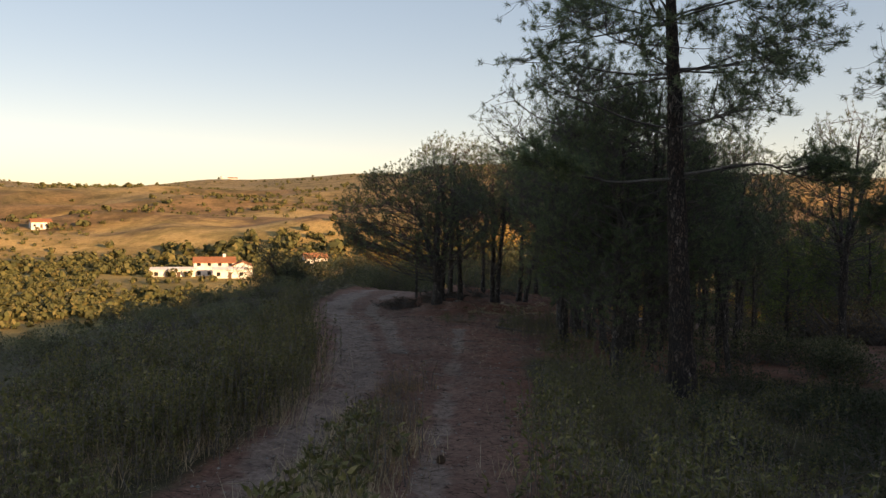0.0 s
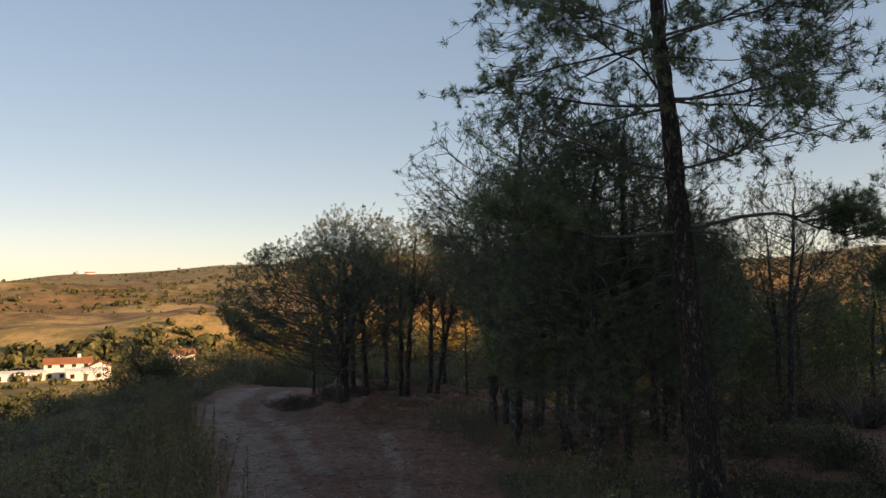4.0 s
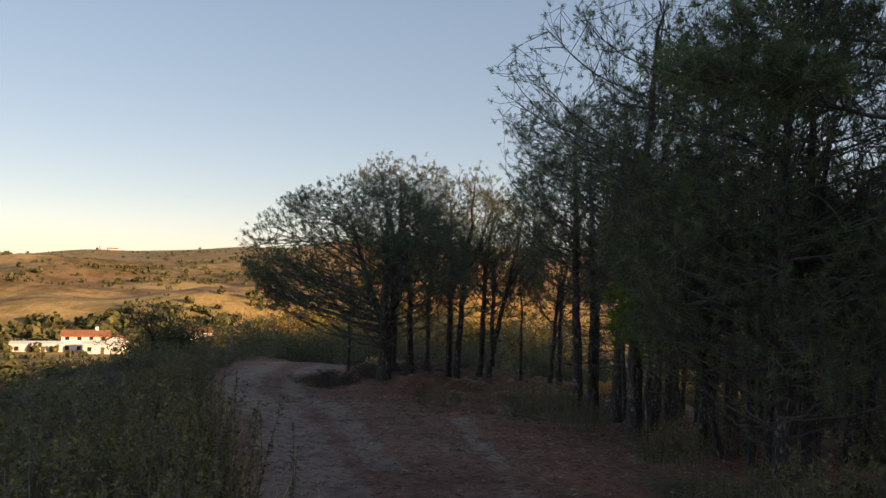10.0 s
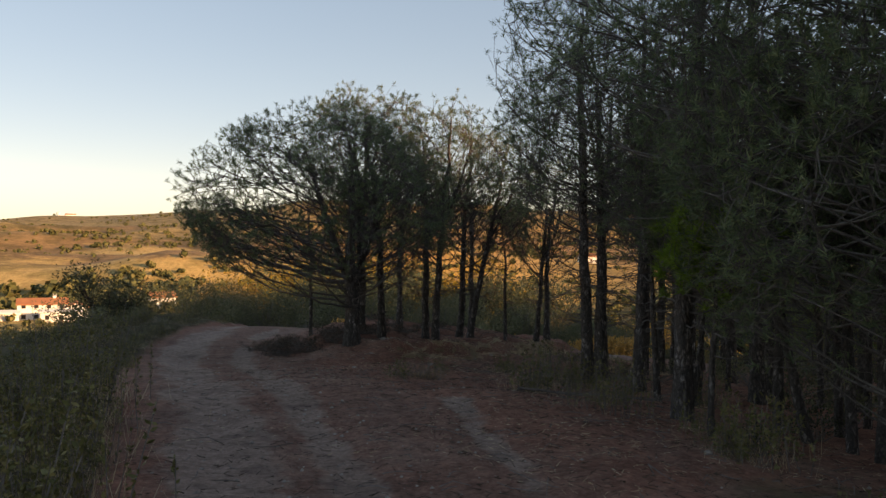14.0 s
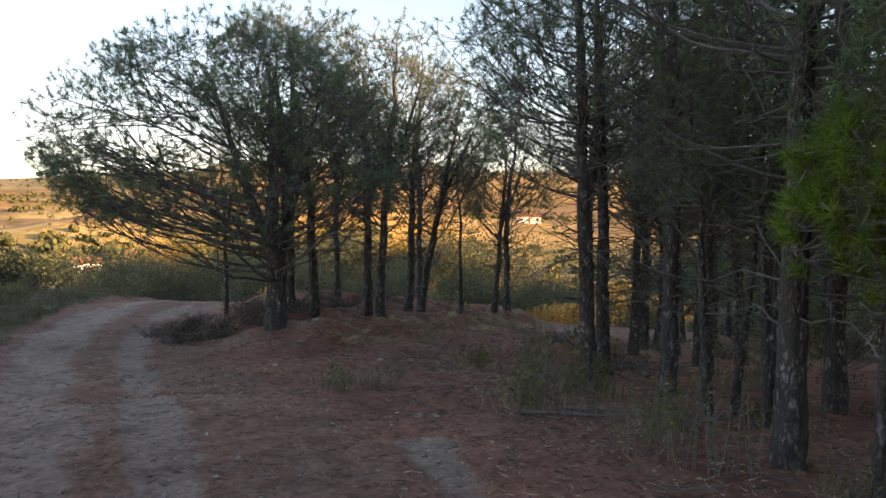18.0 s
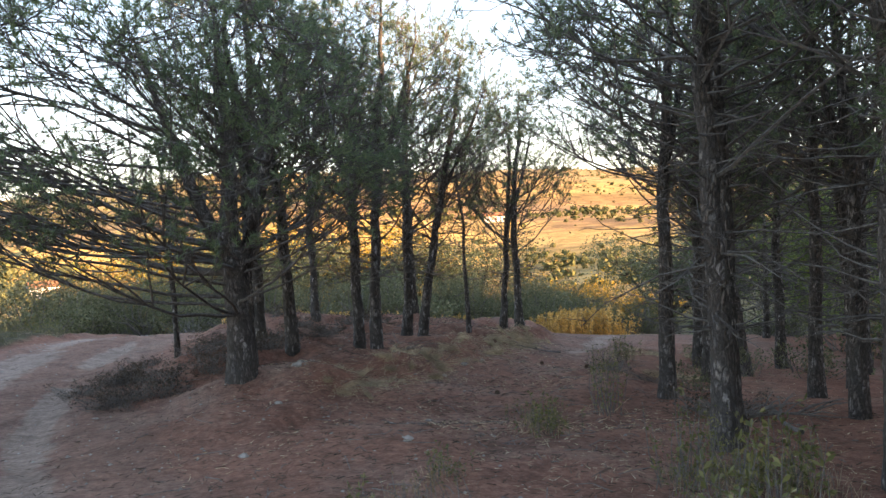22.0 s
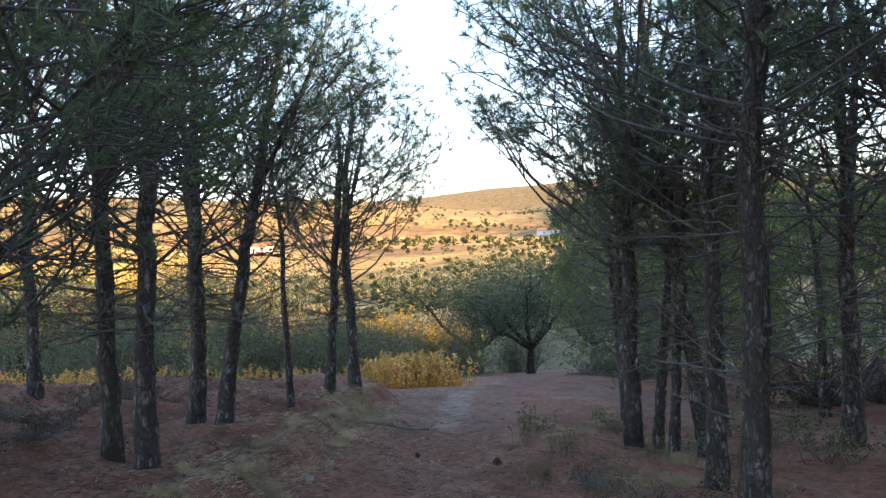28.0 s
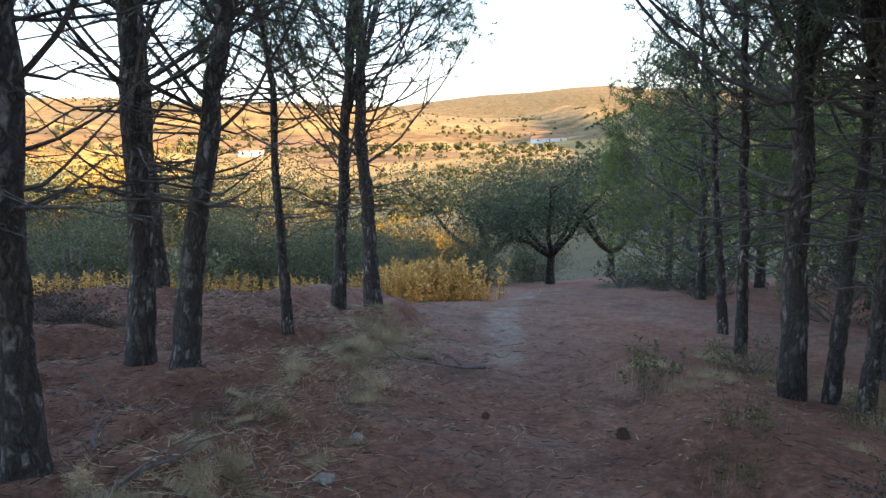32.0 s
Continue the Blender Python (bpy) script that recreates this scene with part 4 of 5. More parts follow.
for x, y, s in ((2.0, 22.6, 1.0), (2.3, 23.4, 0.8), (0.2, 23.8, 0.6), (2.9, 21.6, 1.1), (3.4, 18.9, 1.1), (2.6, 18.2, 1.0), (4.3, 21.6, 1.0), (3.2, 24.2, 0.9), (3.5, 24.0, 0.8), (2.5, 26.2, 0.7), (5.9, 31.2, 0.7), (6.6, 31.6, 0.8), (7.4, 33.1, 0.8), (8.2, 31.6, 0.8)):
    put(weeds[r.integers(0, 3)], x, y, r.uniform(0, 360), s)
for x, y, w, n in ((-1.0, 31.0, 0.45, 4), (-1.8, 31.9, 0.5, 4), (-0.7, 32.4, 0.6, 4), (-0.6, 34.4, 0.9, 6), (1.2, 36.2, 0.9, 6), (3.0, 37.2, 0.8, 5), (1.2, 33.6, 0.5, 2), (5.6, 29.6, 0.4, 2), (5.2, 26.8, 0.4, 2)):
    for i in range(n):                                              # low scattered heaps of cut brush
        put(brush, x + r.normal(0, w), y + r.normal(0, w), r.uniform(0, 360), r.uniform(0.55, 0.95) if y > 29.9 and x < 2 else r.uniform(0.5, 0.95))
for x, y, s in ((3.0, 24.0, 1.0), (3.2, 23.7, 0.9), (2.75, 24.2, 0.8), (1.0, 24.7, 0.5), (2.7, 26.6, 0.9), (3.0, 27.4, 0.8), (2.6, 18.3, 0.9), (3.1, 18.7, 1.1), (2.9, 19.4, 1.0), (3.4, 22.6, 0.8), (1.9, 22.4, 0.8), (2.4, 21.0, 0.5)):
    put(weeds[r.integers(0, 3)], x, y, r.uniform(0, 360), s)
for x, y, s in ((11.2, 43.0, 1.0), (11.9, 43.2, 1.1), (12.5, 43.0, 1.15), (12.2, 44.0, 1.2), (11.5, 44.2, 1.0), (10.3, 43.4, 0.7), (9.2, 45.0, 0.75), (8.0, 45.4, 0.8), (6.6, 45.6, 0.8), (5.2, 45.6, 0.8), (3.6, 45.4, 0.8), (2.2, 45.2, 0.8), (0.6, 44.8, 0.8), (9.8, 46.4, 0.8), (7.2, 46.8, 0.8), (4.4, 46.6, 0.8)):
    put(gold, x, y, r.uniform(0, 360), s)
for i in range(46):                                                 # tall leafy weeds standing in clumps along the left edge
    y = (8.6, 10.2, 12.4, 14.6, 17.5, 20.5)[i % 6] + r.normal(0, 0.75)
    put(tallweeds[i % 2], np.interp(y, LEFT_Y, LEFT_X) - 0.3 - abs(r.normal(0, 0.5)), y, r.uniform(0, 360), r.uniform(0.7, 1.12))
for i in range(13):                                                 # and on the right one
    y = r.uniform(9, 16.5)
    put(tallweeds[i % 2], np.interp(y, [0, 7, 12, 16], [1.0, 1.1, 1.9, 2.3]) + abs(r.normal(0, 0.7)), y, r.uniform(0, 360), r.uniform(0.4, 0.7))
for x, y, k in ((-0.5, 13.2, 1.0), (-0.65, 12.7, 0.8), (-0.55, 10.2, 1.1), (-0.7, 9.6, 1.2), (-0.55, 8.8, 1.0), (-0.65, 7.4, 1.1), (-0.5, 11.4, 0.8), (0.73, 23.8, 0.7), (0.6, 24.1, 0.5)):
    put(redweeds, x, y, r.uniform(0, 360), k)
for x, y, k in ((2.61, 24.0, 0.85), (2.75, 24.2, 0.7), (2.2, 20.3, 1.0), (2.45, 20.1, 0.9), (1.9, 20.6, 0.7), (2.75, 21.2, 0.8), (4.8, 29.1, 0.8), (3.8, 27.3, 1.0), (3.95, 27.5, 0.8), (4.9, 29.3, 0.7), (3.5, 25.0, 0.6), (3.3, 24.6, 0.5), (2.5, 22.4, 0.6)):
    put(sparse, x, y, r.uniform(0, 360), k)
put(shrubs[1], 4.6, 16.2, 40, 0.8)
for i in range(30):                                                 # thin stems of the thicket above the lower track
    x, y = r.uniform(5.2, 11), r.uniform(15, 25)
    if off_line(np.array([x]), np.array([y]), LOWER)[0] > 1.3 and x < 0.62 * y - 4.2:
        place(slim, x, y, r.uniform(0, 360), r.uniform(0.75, 1.25), lean=(0, r.normal(0, 4)))
        put(shrubs[0], x + r.normal(0, 0.8), y + r.normal(0, 0.8), r.uniform(0, 360), r.uniform(0.3, 0.6))
for i in range(44):                                                 # weeds down to the gully
    x, y = r.uniform(3.8, 8.2), r.uniform(8.5, 16)
    if math.hypot(x - 4.45, y - 14.4) > 0.5:
        put(weeds[i % 3] if i % 4 else shrubs[0], x, y, r.uniform(0, 360), r.uniform(0.6, 1.0))
for i in range(22):                                                 # scrub beside the lower track
    put(shrubs[i % 2], r.uniform(7.6, 11.0), r.uniform(14.5, 21.5), r.uniform(0, 360), r.uniform(0.7, 1.25))
for i in range(16):                                                 # bushes that screen the lower track
    t = (i + r.random()) / 16
    put(shrubs[0], 6.6 + 4.6 * t + r.normal(0, 0.4), 12.0 + 4.5 * t + r.normal(0, 0.6), r.uniform(0, 360), r.uniform(0.7, 1.1))
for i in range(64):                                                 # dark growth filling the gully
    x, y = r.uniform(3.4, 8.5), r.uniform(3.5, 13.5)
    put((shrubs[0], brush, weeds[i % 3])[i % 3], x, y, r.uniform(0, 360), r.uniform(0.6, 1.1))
for i in range(30):                                                 # scrub over the slope above the lower track
    put((shrubs[0], weeds[i % 3], brush)[i % 3], r.uniform(5.0, 9.5), r.uniform(12.5, 17.5), r.uniform(0, 360), r.uniform(0.6, 1.05))
for i in range(14):                                                 # thin stems under the dense crowns beside the clearing
    place(slim, 3.4 + 3.2 * r.random(), 17.2 + 5.5 * r.random(), r.uniform(0, 360), r.uniform(0.8, 1.1), lean=(0, r.normal(0, 5)))
for x, y, s in ((3.4, 14.9, 0.6), (4.2, 17.8, 0.75), (2.9, 18.6, 0.5), (4.4, 19.6, 0.7), (5.2, 20.6, 0.8), (3.9, 21.7, 0.45), (6.8, 20.2, 0.9), (7.6, 22.8, 0.8), (5.4, 24.2, 0.5), (6.2, 29.0, 0.5), (8.4, 30.6, 0.6), (9.6, 30.2, 0.7), (10.4, 31.6, 0.7), (8.0, 26.4, 0.8), (10.6, 28.0, 0.8), (9.8, 33.6, 0.5)):
    put(shrubs[1 if x > 5 else 0], x, y, r.uniform(0, 360), s)
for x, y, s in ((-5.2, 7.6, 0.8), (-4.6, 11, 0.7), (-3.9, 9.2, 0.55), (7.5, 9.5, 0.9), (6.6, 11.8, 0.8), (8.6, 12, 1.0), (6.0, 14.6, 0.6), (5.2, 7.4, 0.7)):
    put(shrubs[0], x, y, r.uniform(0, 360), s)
for i in range(110):                                                # weeds spreading down the near slope
    y = r.uniform(2.5, 20)
    x = np.interp(y, LEFT_Y, LEFT_X) - 1.2 - 5.0 * r.random()
    put(weeds[r.integers(0, 3)], x, y, r.uniform(0, 360), r.uniform(0.9, 1.35))
for i in range(170):                                                # scrub slope to the left and beyond the island
    y = r.uniform(9, 95)
    x = np.interp(y, LEFT_Y, LEFT_X) - 2.4 - abs(r.normal(0, 8)) - 0.1 * y
    put(shrubs[r.integers(0, 2)], x, y, r.uniform(0, 360), r.uniform(0.45, 0.85) * (1 + y / 55))
for i in range(64):                                                 # undergrowth behind the lower track
    x, y = r.uniform(14.2, 22), r.uniform(12, 47)
    if off_line(np.array([x]), np.array([y]), LOWER)[0] > 2.2:
        put(drybush if y < 34 else shrubs[r.integers(0, 2)], x, y, r.uniform(0, 360), r.uniform(0.9, 1.5))
for i in range(70):                                                 # scrub close below the bend
    y = r.uniform(14, 46)
    put(shrubs[r.integers(0, 2)], np.interp(y, LEFT_Y, LEFT_X) - 1.6 - 4.5 * r.random(), y, r.uniform(0, 360), r.uniform(0.45, 0.8))
for i in range(96):                                                 # pale tufts along the lip of the bank
    t = r.uniform(0, 1)
    x, y = np.interp(t, [0, 0.35, 0.65, 1], [1.0, 3.5, 5.8, 7.4]), np.interp(t, [0, 0.35, 0.65, 1], [29.6, 32.8, 35.4, 37.6])
    put(straw, x + r.normal(0, 0.22), y + r.normal(0, 0.22), r.uniform(0, 360), r.uniform(0.4, 0.85), (r.normal(0, 24), r.normal(0, 24)))
for i in range(26):                                                 # dry grass mounds among the trees below the branch track
    x, y = ((10.0, 34.1), (7.9, 32.8), (8.2, 31.4), (9.4, 32.4), (6.9, 30.6))[i % 5]
    put(straw, x + r.normal(0, 0.35), y + r.normal(0, 0.35), r.uniform(0, 360), r.uniform(0.6, 1.1))
for i in range(9):                                                  # low dark scrub across the lower track
    put(shrubs[0], 16.0 + 0.55 * i + r.normal(0, 0.3), 38.6 + 0.75 * i + r.normal(0, 0.4), r.uniform(0, 360), r.uniform(0.5, 0.8))
for i in range(44):                                                 # tall soft scrub just beyond the bend
    x, y = r.uniform(-6, 17), r.uniform(48, 58)
    if off_line(np.array([x]), np.array([y]), LOWER)[0] > 3.2:
        put(softscrub, x, y, r.uniform(0, 360), r.uniform(0.95, 1.4))
for i in range(56):                                                 # sunlit scrub on the slope across the dip
    x = r.uniform(-12, 24)
    y = 64 + 18 * r.random() + 0.12 * x
    if off_line(np.array([x]), np.array([y]), LOWER)[0] > 4:
        put(amber, x, y, r.uniform(0, 360), r.uniform(1.1, 2.0))
for x, y, k in ((18.6, 53.6, 1.3), (20.2, 53.4, 1.2), (16.4, 54.4, 1.4), (21.6, 54.6, 1.3), (14.6, 52.6, 1.2), (20, 56.5, 1.1), (17.5, 55, 1.0), (24.5, 57, 1.1), (27.5, 57.5, 1.1), (22, 55, 0.9), (30, 59, 1.2), (26, 55.5, 0.8)):
    put(softscrub, x, y, r.uniform(0, 360), k)
for i in range(90):
    x, y = r.uniform(-9, 26), r.uniform(46.5, 74)
    if off_line(np.array([x]), np.array([y]), LOWER)[0] > 2.4:
        put(shrubs[r.integers(0, 2)], x, y, r.uniform(0, 360), r.uniform(0.9, 1.9))


# ---- other trees ----
def make_oak(name, label, seed, h, w, material, limbs, leaves=5200, leaf=0.08, group="oaks", base_r=0.17):
    r = np.random.default_rng(seed)
    root = thing(name, Matrix(), label, "tree", group)
    woods, fol = [], Soup()
    fork = np.array([0.1, 0.0, h * 0.22])
    stem = Soup()
    stem.tube([(0, 0, -0.2), (0.04, 0.02, h * 0.1), fork], (base_r * 1.4, base_r, base_r * 0.85), 9)
    ends = []
    for i in range(limbs):
        a = i * 6.28 / limbs + r.normal(0, 0.3)
        t = np.linspace(0, 1, 8)
        out = w * r.uniform(0.28, 0.45)
        rise = h * r.uniform(0.12, 0.55)
        q = fork + np.stack([np.cos(a) * out * t + 0.12 * np.sin(t * 7 + i), np.sin(a) * out * t + 0.1 * np.cos(t * 6 + i), rise * t ** 1.2 + 0.05 * h * np.sin(t * 9 + 2 * i) * t], -1)
        q[0] = fork
        wood = Soup()
        woods.append(wood)
        wood.tube(q, base_r * 0.6 * (1 - t) ** 0.7 + 0.02, 6)
        for s in (0.45, 0.6, 0.75, 0.9, 1.0):
            b = np.array([np.interp(s, t, q[:, k]) for k in range(3)])
            e = b + np.array([r.normal(0, 0.16) * w, r.normal(0, 0.16) * w, r.uniform(0.02, 0.3) * h])
            wood.tube([b, (b + e) / 2 + r.normal(0, 0.05, 3), e], (0.03, 0.02, 0.008), 4)
            ends.append(e)
            ends.append((b + e) / 2)
    ends = np.array(ends)
    which = r.integers(0, len(ends), leaves)
    d = unit(r.normal(0, 1, (leaves, 3)))
    p = ends[which] + d * (r.uniform(0.2, 1.0, leaves) ** 0.7 * h * 0.19)[:, None] * (1.3, 1.3, 0.8)
    fol.add(*blades(p, unit(d + (0, 0, 0.3)), 3, leaf, leaf * 0.3, 0.7, r, True))
    part("trunk", stem.mesh("trunk", BARK_OAK, True), root)
    for wood in woods:
        part("limb", wood.mesh("limb", BARK_OAK, True), root)
    part("crown", fol.mesh("crown", material), root)
    return root


oak = make_oak("cork_oak", "cork oak with crooked limbs and a grey-green crown beyond the junction", 91, 5.2, 6.4, OAK, 5, 7600, 0.09)
place(oak, 23.0, 51.0, 20, 1.0, first=True)
for x, y, turn, s in ((9, 63, 300, 1.2), (5, 66, 50, 1.2), (27, 60, 140, 1.3), (15, 64, 10, 1.3), (0, 64, 200, 1.2), (33, 57, 260, 1.2), (-12, 62, 90, 1.1), (-20, 72, 30, 1.1)):
    place(oak, x, y, turn, s)
# trees across the dip, their leaves coloured as if in evening sun
sunny = make_oak("valley_tree", "rounded tree across the dip, evening sunlight put into its leaf colour", 97, 6.0, 5.5, LIT, 5, 3400, 0.125, "valley trees", 0.14)
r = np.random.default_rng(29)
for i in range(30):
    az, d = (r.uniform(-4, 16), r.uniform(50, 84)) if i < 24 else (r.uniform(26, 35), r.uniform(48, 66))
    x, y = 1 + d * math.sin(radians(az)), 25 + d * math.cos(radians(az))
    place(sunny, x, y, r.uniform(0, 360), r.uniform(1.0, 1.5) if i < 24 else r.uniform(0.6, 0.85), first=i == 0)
thorn = make_oak("wild_tree", "dark half-dead tree with bare twigs at its top on the slope", 95, 3.6, 2.9, SCRUB_DARK, 6, 2600, 0.085, "slope trees", 0.1)
place(thorn, -9.0, 44.3, 0, 1.0, first=True)


# ---- houses in the valley ----
def box(s, x0, x1, y0, y1, z0, z1):
    v = [(x, y, z) for z in (z0, z1) for x, y in ((x0, y0), (x1, y0), (x1, y1), (x0, y1))]
    s.add(v, [(3, 2, 1, 0), (4, 5, 6, 7), (0, 1, 5, 4), (1, 2, 6, 5), (2, 3, 7, 6), (3, 0, 4, 7)])


def house(x, y, z, turn, w, d, h, rise, label, windows=3, storeys=1, chimney=False, group="valley houses", roof=None):
    root = thing("house", pose(x, y, z, 0, 0, turn), label, "house", group)
    s = Soup()
    box(s, -w / 2, w / 2, -d / 2, d / 2, -2.5, h)
    s.add([(-w / 2, -d / 2, h), (-w / 2, d / 2, h), (-w / 2, 0, h + rise), (w / 2, -d / 2, h), (w / 2, d / 2, h), (w / 2, 0, h + rise)], [(0, 2, 1, 1), (3, 4, 5, 5)])
    s.f[-1] = s.f[-1][:, :3]
    part("wall", s.mesh("wall", PLASTER), root)
    for sign in (-1, 1):
        s = Soup()
        o, t = 0.45, 0.22
        a, b = np.array([0, 0, h + rise + t]), np.array([0, sign * (d / 2 + o), h - rise * o / (d / 2) + 0.02 + t])
        L = w / 2 + 0.35
        v = [a - (L, 0, 0), a + (L, 0, 0), b + (L, 0, 0), b - (L, 0, 0)]
        v += [p - (0, 0, t) for p in v]
        s.add(v, [(0, 1, 2, 3), (7, 6, 5, 4), (0, 4, 5, 1), (1, 5, 6, 2), (2, 6, 7, 3), (3, 7, 4, 0)])
        part("roof", s.mesh("roof", roof or ROOF), root, "whitewashed roof" if roof else "orange clay tile roof")
    for k in range(storeys):
        zc = 1.5 + 2.9 * k
        for i in range(windows):
            xc = -w / 2 + w * (i + 0.5) / windows
            if k == 0 and i == windows // 2:
                s = Soup()
                box(s, xc - 0.5, xc + 0.5, -d / 2 - 0.06, -d / 2 + 0.05, 0, 2.1)
                part("door", s.mesh("door", WOOD), root, "brown wooden door")
                continue
            s = Soup()
            box(s, xc - 0.55, xc + 0.55, -d / 2 - 0.05, -d / 2 + 0.05, zc - 0.6, zc + 0.6)
            win = part("window", s.mesh("window", GLASS), root)
            s = Soup()
            box(s, xc - 0.75, xc + 0.75, -d / 2 - 0.16, -d / 2 + 0.02, zc - 0.75, zc - 0.62)
            part("sill", s.mesh("sill", PLASTER), win)
    if chimney:
        s = Soup()
        box(s, w * 0.2, w * 0.2 + 0.9, -0.4, 0.5, h, h + rise + 1.1)
        part("chimney", s.mesh("chimney", PLASTER), root)
    return root


def valley(az, d):
    x, y = d * math.sin(radians(az)), d * math.cos(radians(az))
    return x, y, float(ground_z(np.array([x]), np.array([y]), False)[0])


def homestead():
    x, y, z = valley(-16.2, 258)
    t = 16
    house(x, y, z - 0.6, t, 12.5, 7, 4.9, 1.4, "two-storey white farmhouse with an orange tiled roof", 4, 2, True)
    house(x - 11, y - 6, z - 0.5, t, 13, 6, 2.6, 0.6, "long low white outbuilding with a whitewashed roof", 4, roof=PLASTER)
    house(x + 9, y - 1, z - 0.6, t - 90, 7, 6, 3.9, 1.3, "white gabled side wing of the farm", 2, 1)
    house(x + 7, y - 8, z - 0.2, t, 10, 5, 2.8, 0.6, "low white garden building with small windows", 3, roof=PLASTER)
    for az, d, w, label in ((-9.2, 284, 8, "small white cottage on the lower slope"), (-27.2, 430, 9, "far white barn on the hillside"), (-31, 300, 10, "white cottage at the valley edge"), (41.5, 620, 26, "pale farm building in the far fields"), (-15.0, 1290, 14, "far white house on the ridge"), (20.5, 420, 12, "white cottage among trees")):
        x, y, z = valley(az, d)
        house(x, y, z, -az + 8, w, 7, 3.2, 1.4, label, 3)


homestead()


def ridge_tower():
    x, y, z = valley(-15.7, 1330)
    root = thing("water_tower", Matrix.Translation((x, y, z)), "small pale tower on the far ridge", "tower")
    s = Soup()
    s.tube([(0, 0, -2), (0, 0, 7)], (2.2, 1.6), 10)
    part("shaft", s.mesh("shaft", PLASTER), root)
    s = Soup()
    s.tube([(0, 0, 7), (0, 0, 7.3), (0, 0, 11), (0, 0, 12.2)], (1.6, 3.2, 3.2, 0.2), 12)
    part("tank", s.mesh("tank", PLASTER), root)


ridge_tower()


# ---- far woods: clumps on the slopes and in the valley ----
def far_woods():
    r = np.random.default_rng(17)
    s = Soup()
    face = np.arange(4 * 34).reshape(-1, 4)

    def clump(x, y, size):
        """A tree or bush far off: sprays of leaf round an uneven low dome."""
        z = float(ground_z(np.array([x]), np.array([y]), False)[0])
        d = unit(r.normal(0, 1, (34, 3)) * (1, 1, 0.8) + (0, 0, 0.25))
        lobes = 0.75 + 0.3 * np.sin(3 * np.arctan2(d[:, 1], d[:, 0]) + r.uniform(0, 6.28))
        c = d * (r.uniform(0.55, 1.0, 34) * lobes)[:, None] * (size, size, size * r.uniform(0.7, 1.05)) + (x, y, z + size * 0.45)
        g = unit(np.cross(d, r.normal(0, 1, (34, 3)))) * size * r.uniform(0.22, 0.42, (34, 1))
        h = unit(np.cross(d + r.normal(0, 0.4, (34, 3)), g)) * size * r.uniform(0.22, 0.42, (34, 1))
        s.add(np.stack([c - g, c - h * 0.8, c + g, c + h], 1).reshape(-1, 3), face)

    count = 0
    while count < 7500:
        az, d = r.uniform(-42, 70), 165 + 1180 * r.random() ** 1.4
        x, y = d * math.sin(radians(az)), d * math.cos(radians(az))
        if az > -3 and d < 650 and r.random() < 0.25:
            continue
        dense = float(vnoise(np.array([x]), np.array([y]), 85, 8)[0]) + (0.25 if d < 330 else 0)
        if r.random() > step(0.42, 0.72, dense) + 0.04:
            continue
        if -24 < az < -11 and 205 < d < 262:
            continue
        size = (0.6 + 1.5 * r.random() ** 2) * (1 + 0.5 * (d > 420))
        clump(x, y, size)
        if d < 320:
            clump(x + r.normal(0, size * 0.8), y + r.normal(0, size * 0.8), size * 0.75)
        count += 1
    for i in range(420):
        az, d = r.uniform(-34, -4), r.uniform(262, 330) + 10 * r.normal()
        x, y, z = valley(az, d)
        clump(x, y, r.uniform(1.2, 3.0))
    for i in range(280):
        x, y, z = valley(r.uniform(-36, -19 + 10 * r.random()), r.uniform(150, 240))
        clump(x, y, r.uniform(0.7, 1.7))
    for i in range(40):
        az = -14.5 + r.normal(0, 2.6)
        x, y, z = valley(az, 300 + r.normal(0, 12))
        clump(x, y, r.uniform(3.0, 5.0))
    tagged(new("far_woods", s.mesh("far_woods", FARWOOD)), "olive and oak clumps over the far dry slopes", "woods", kind="stuff")


far_woods()


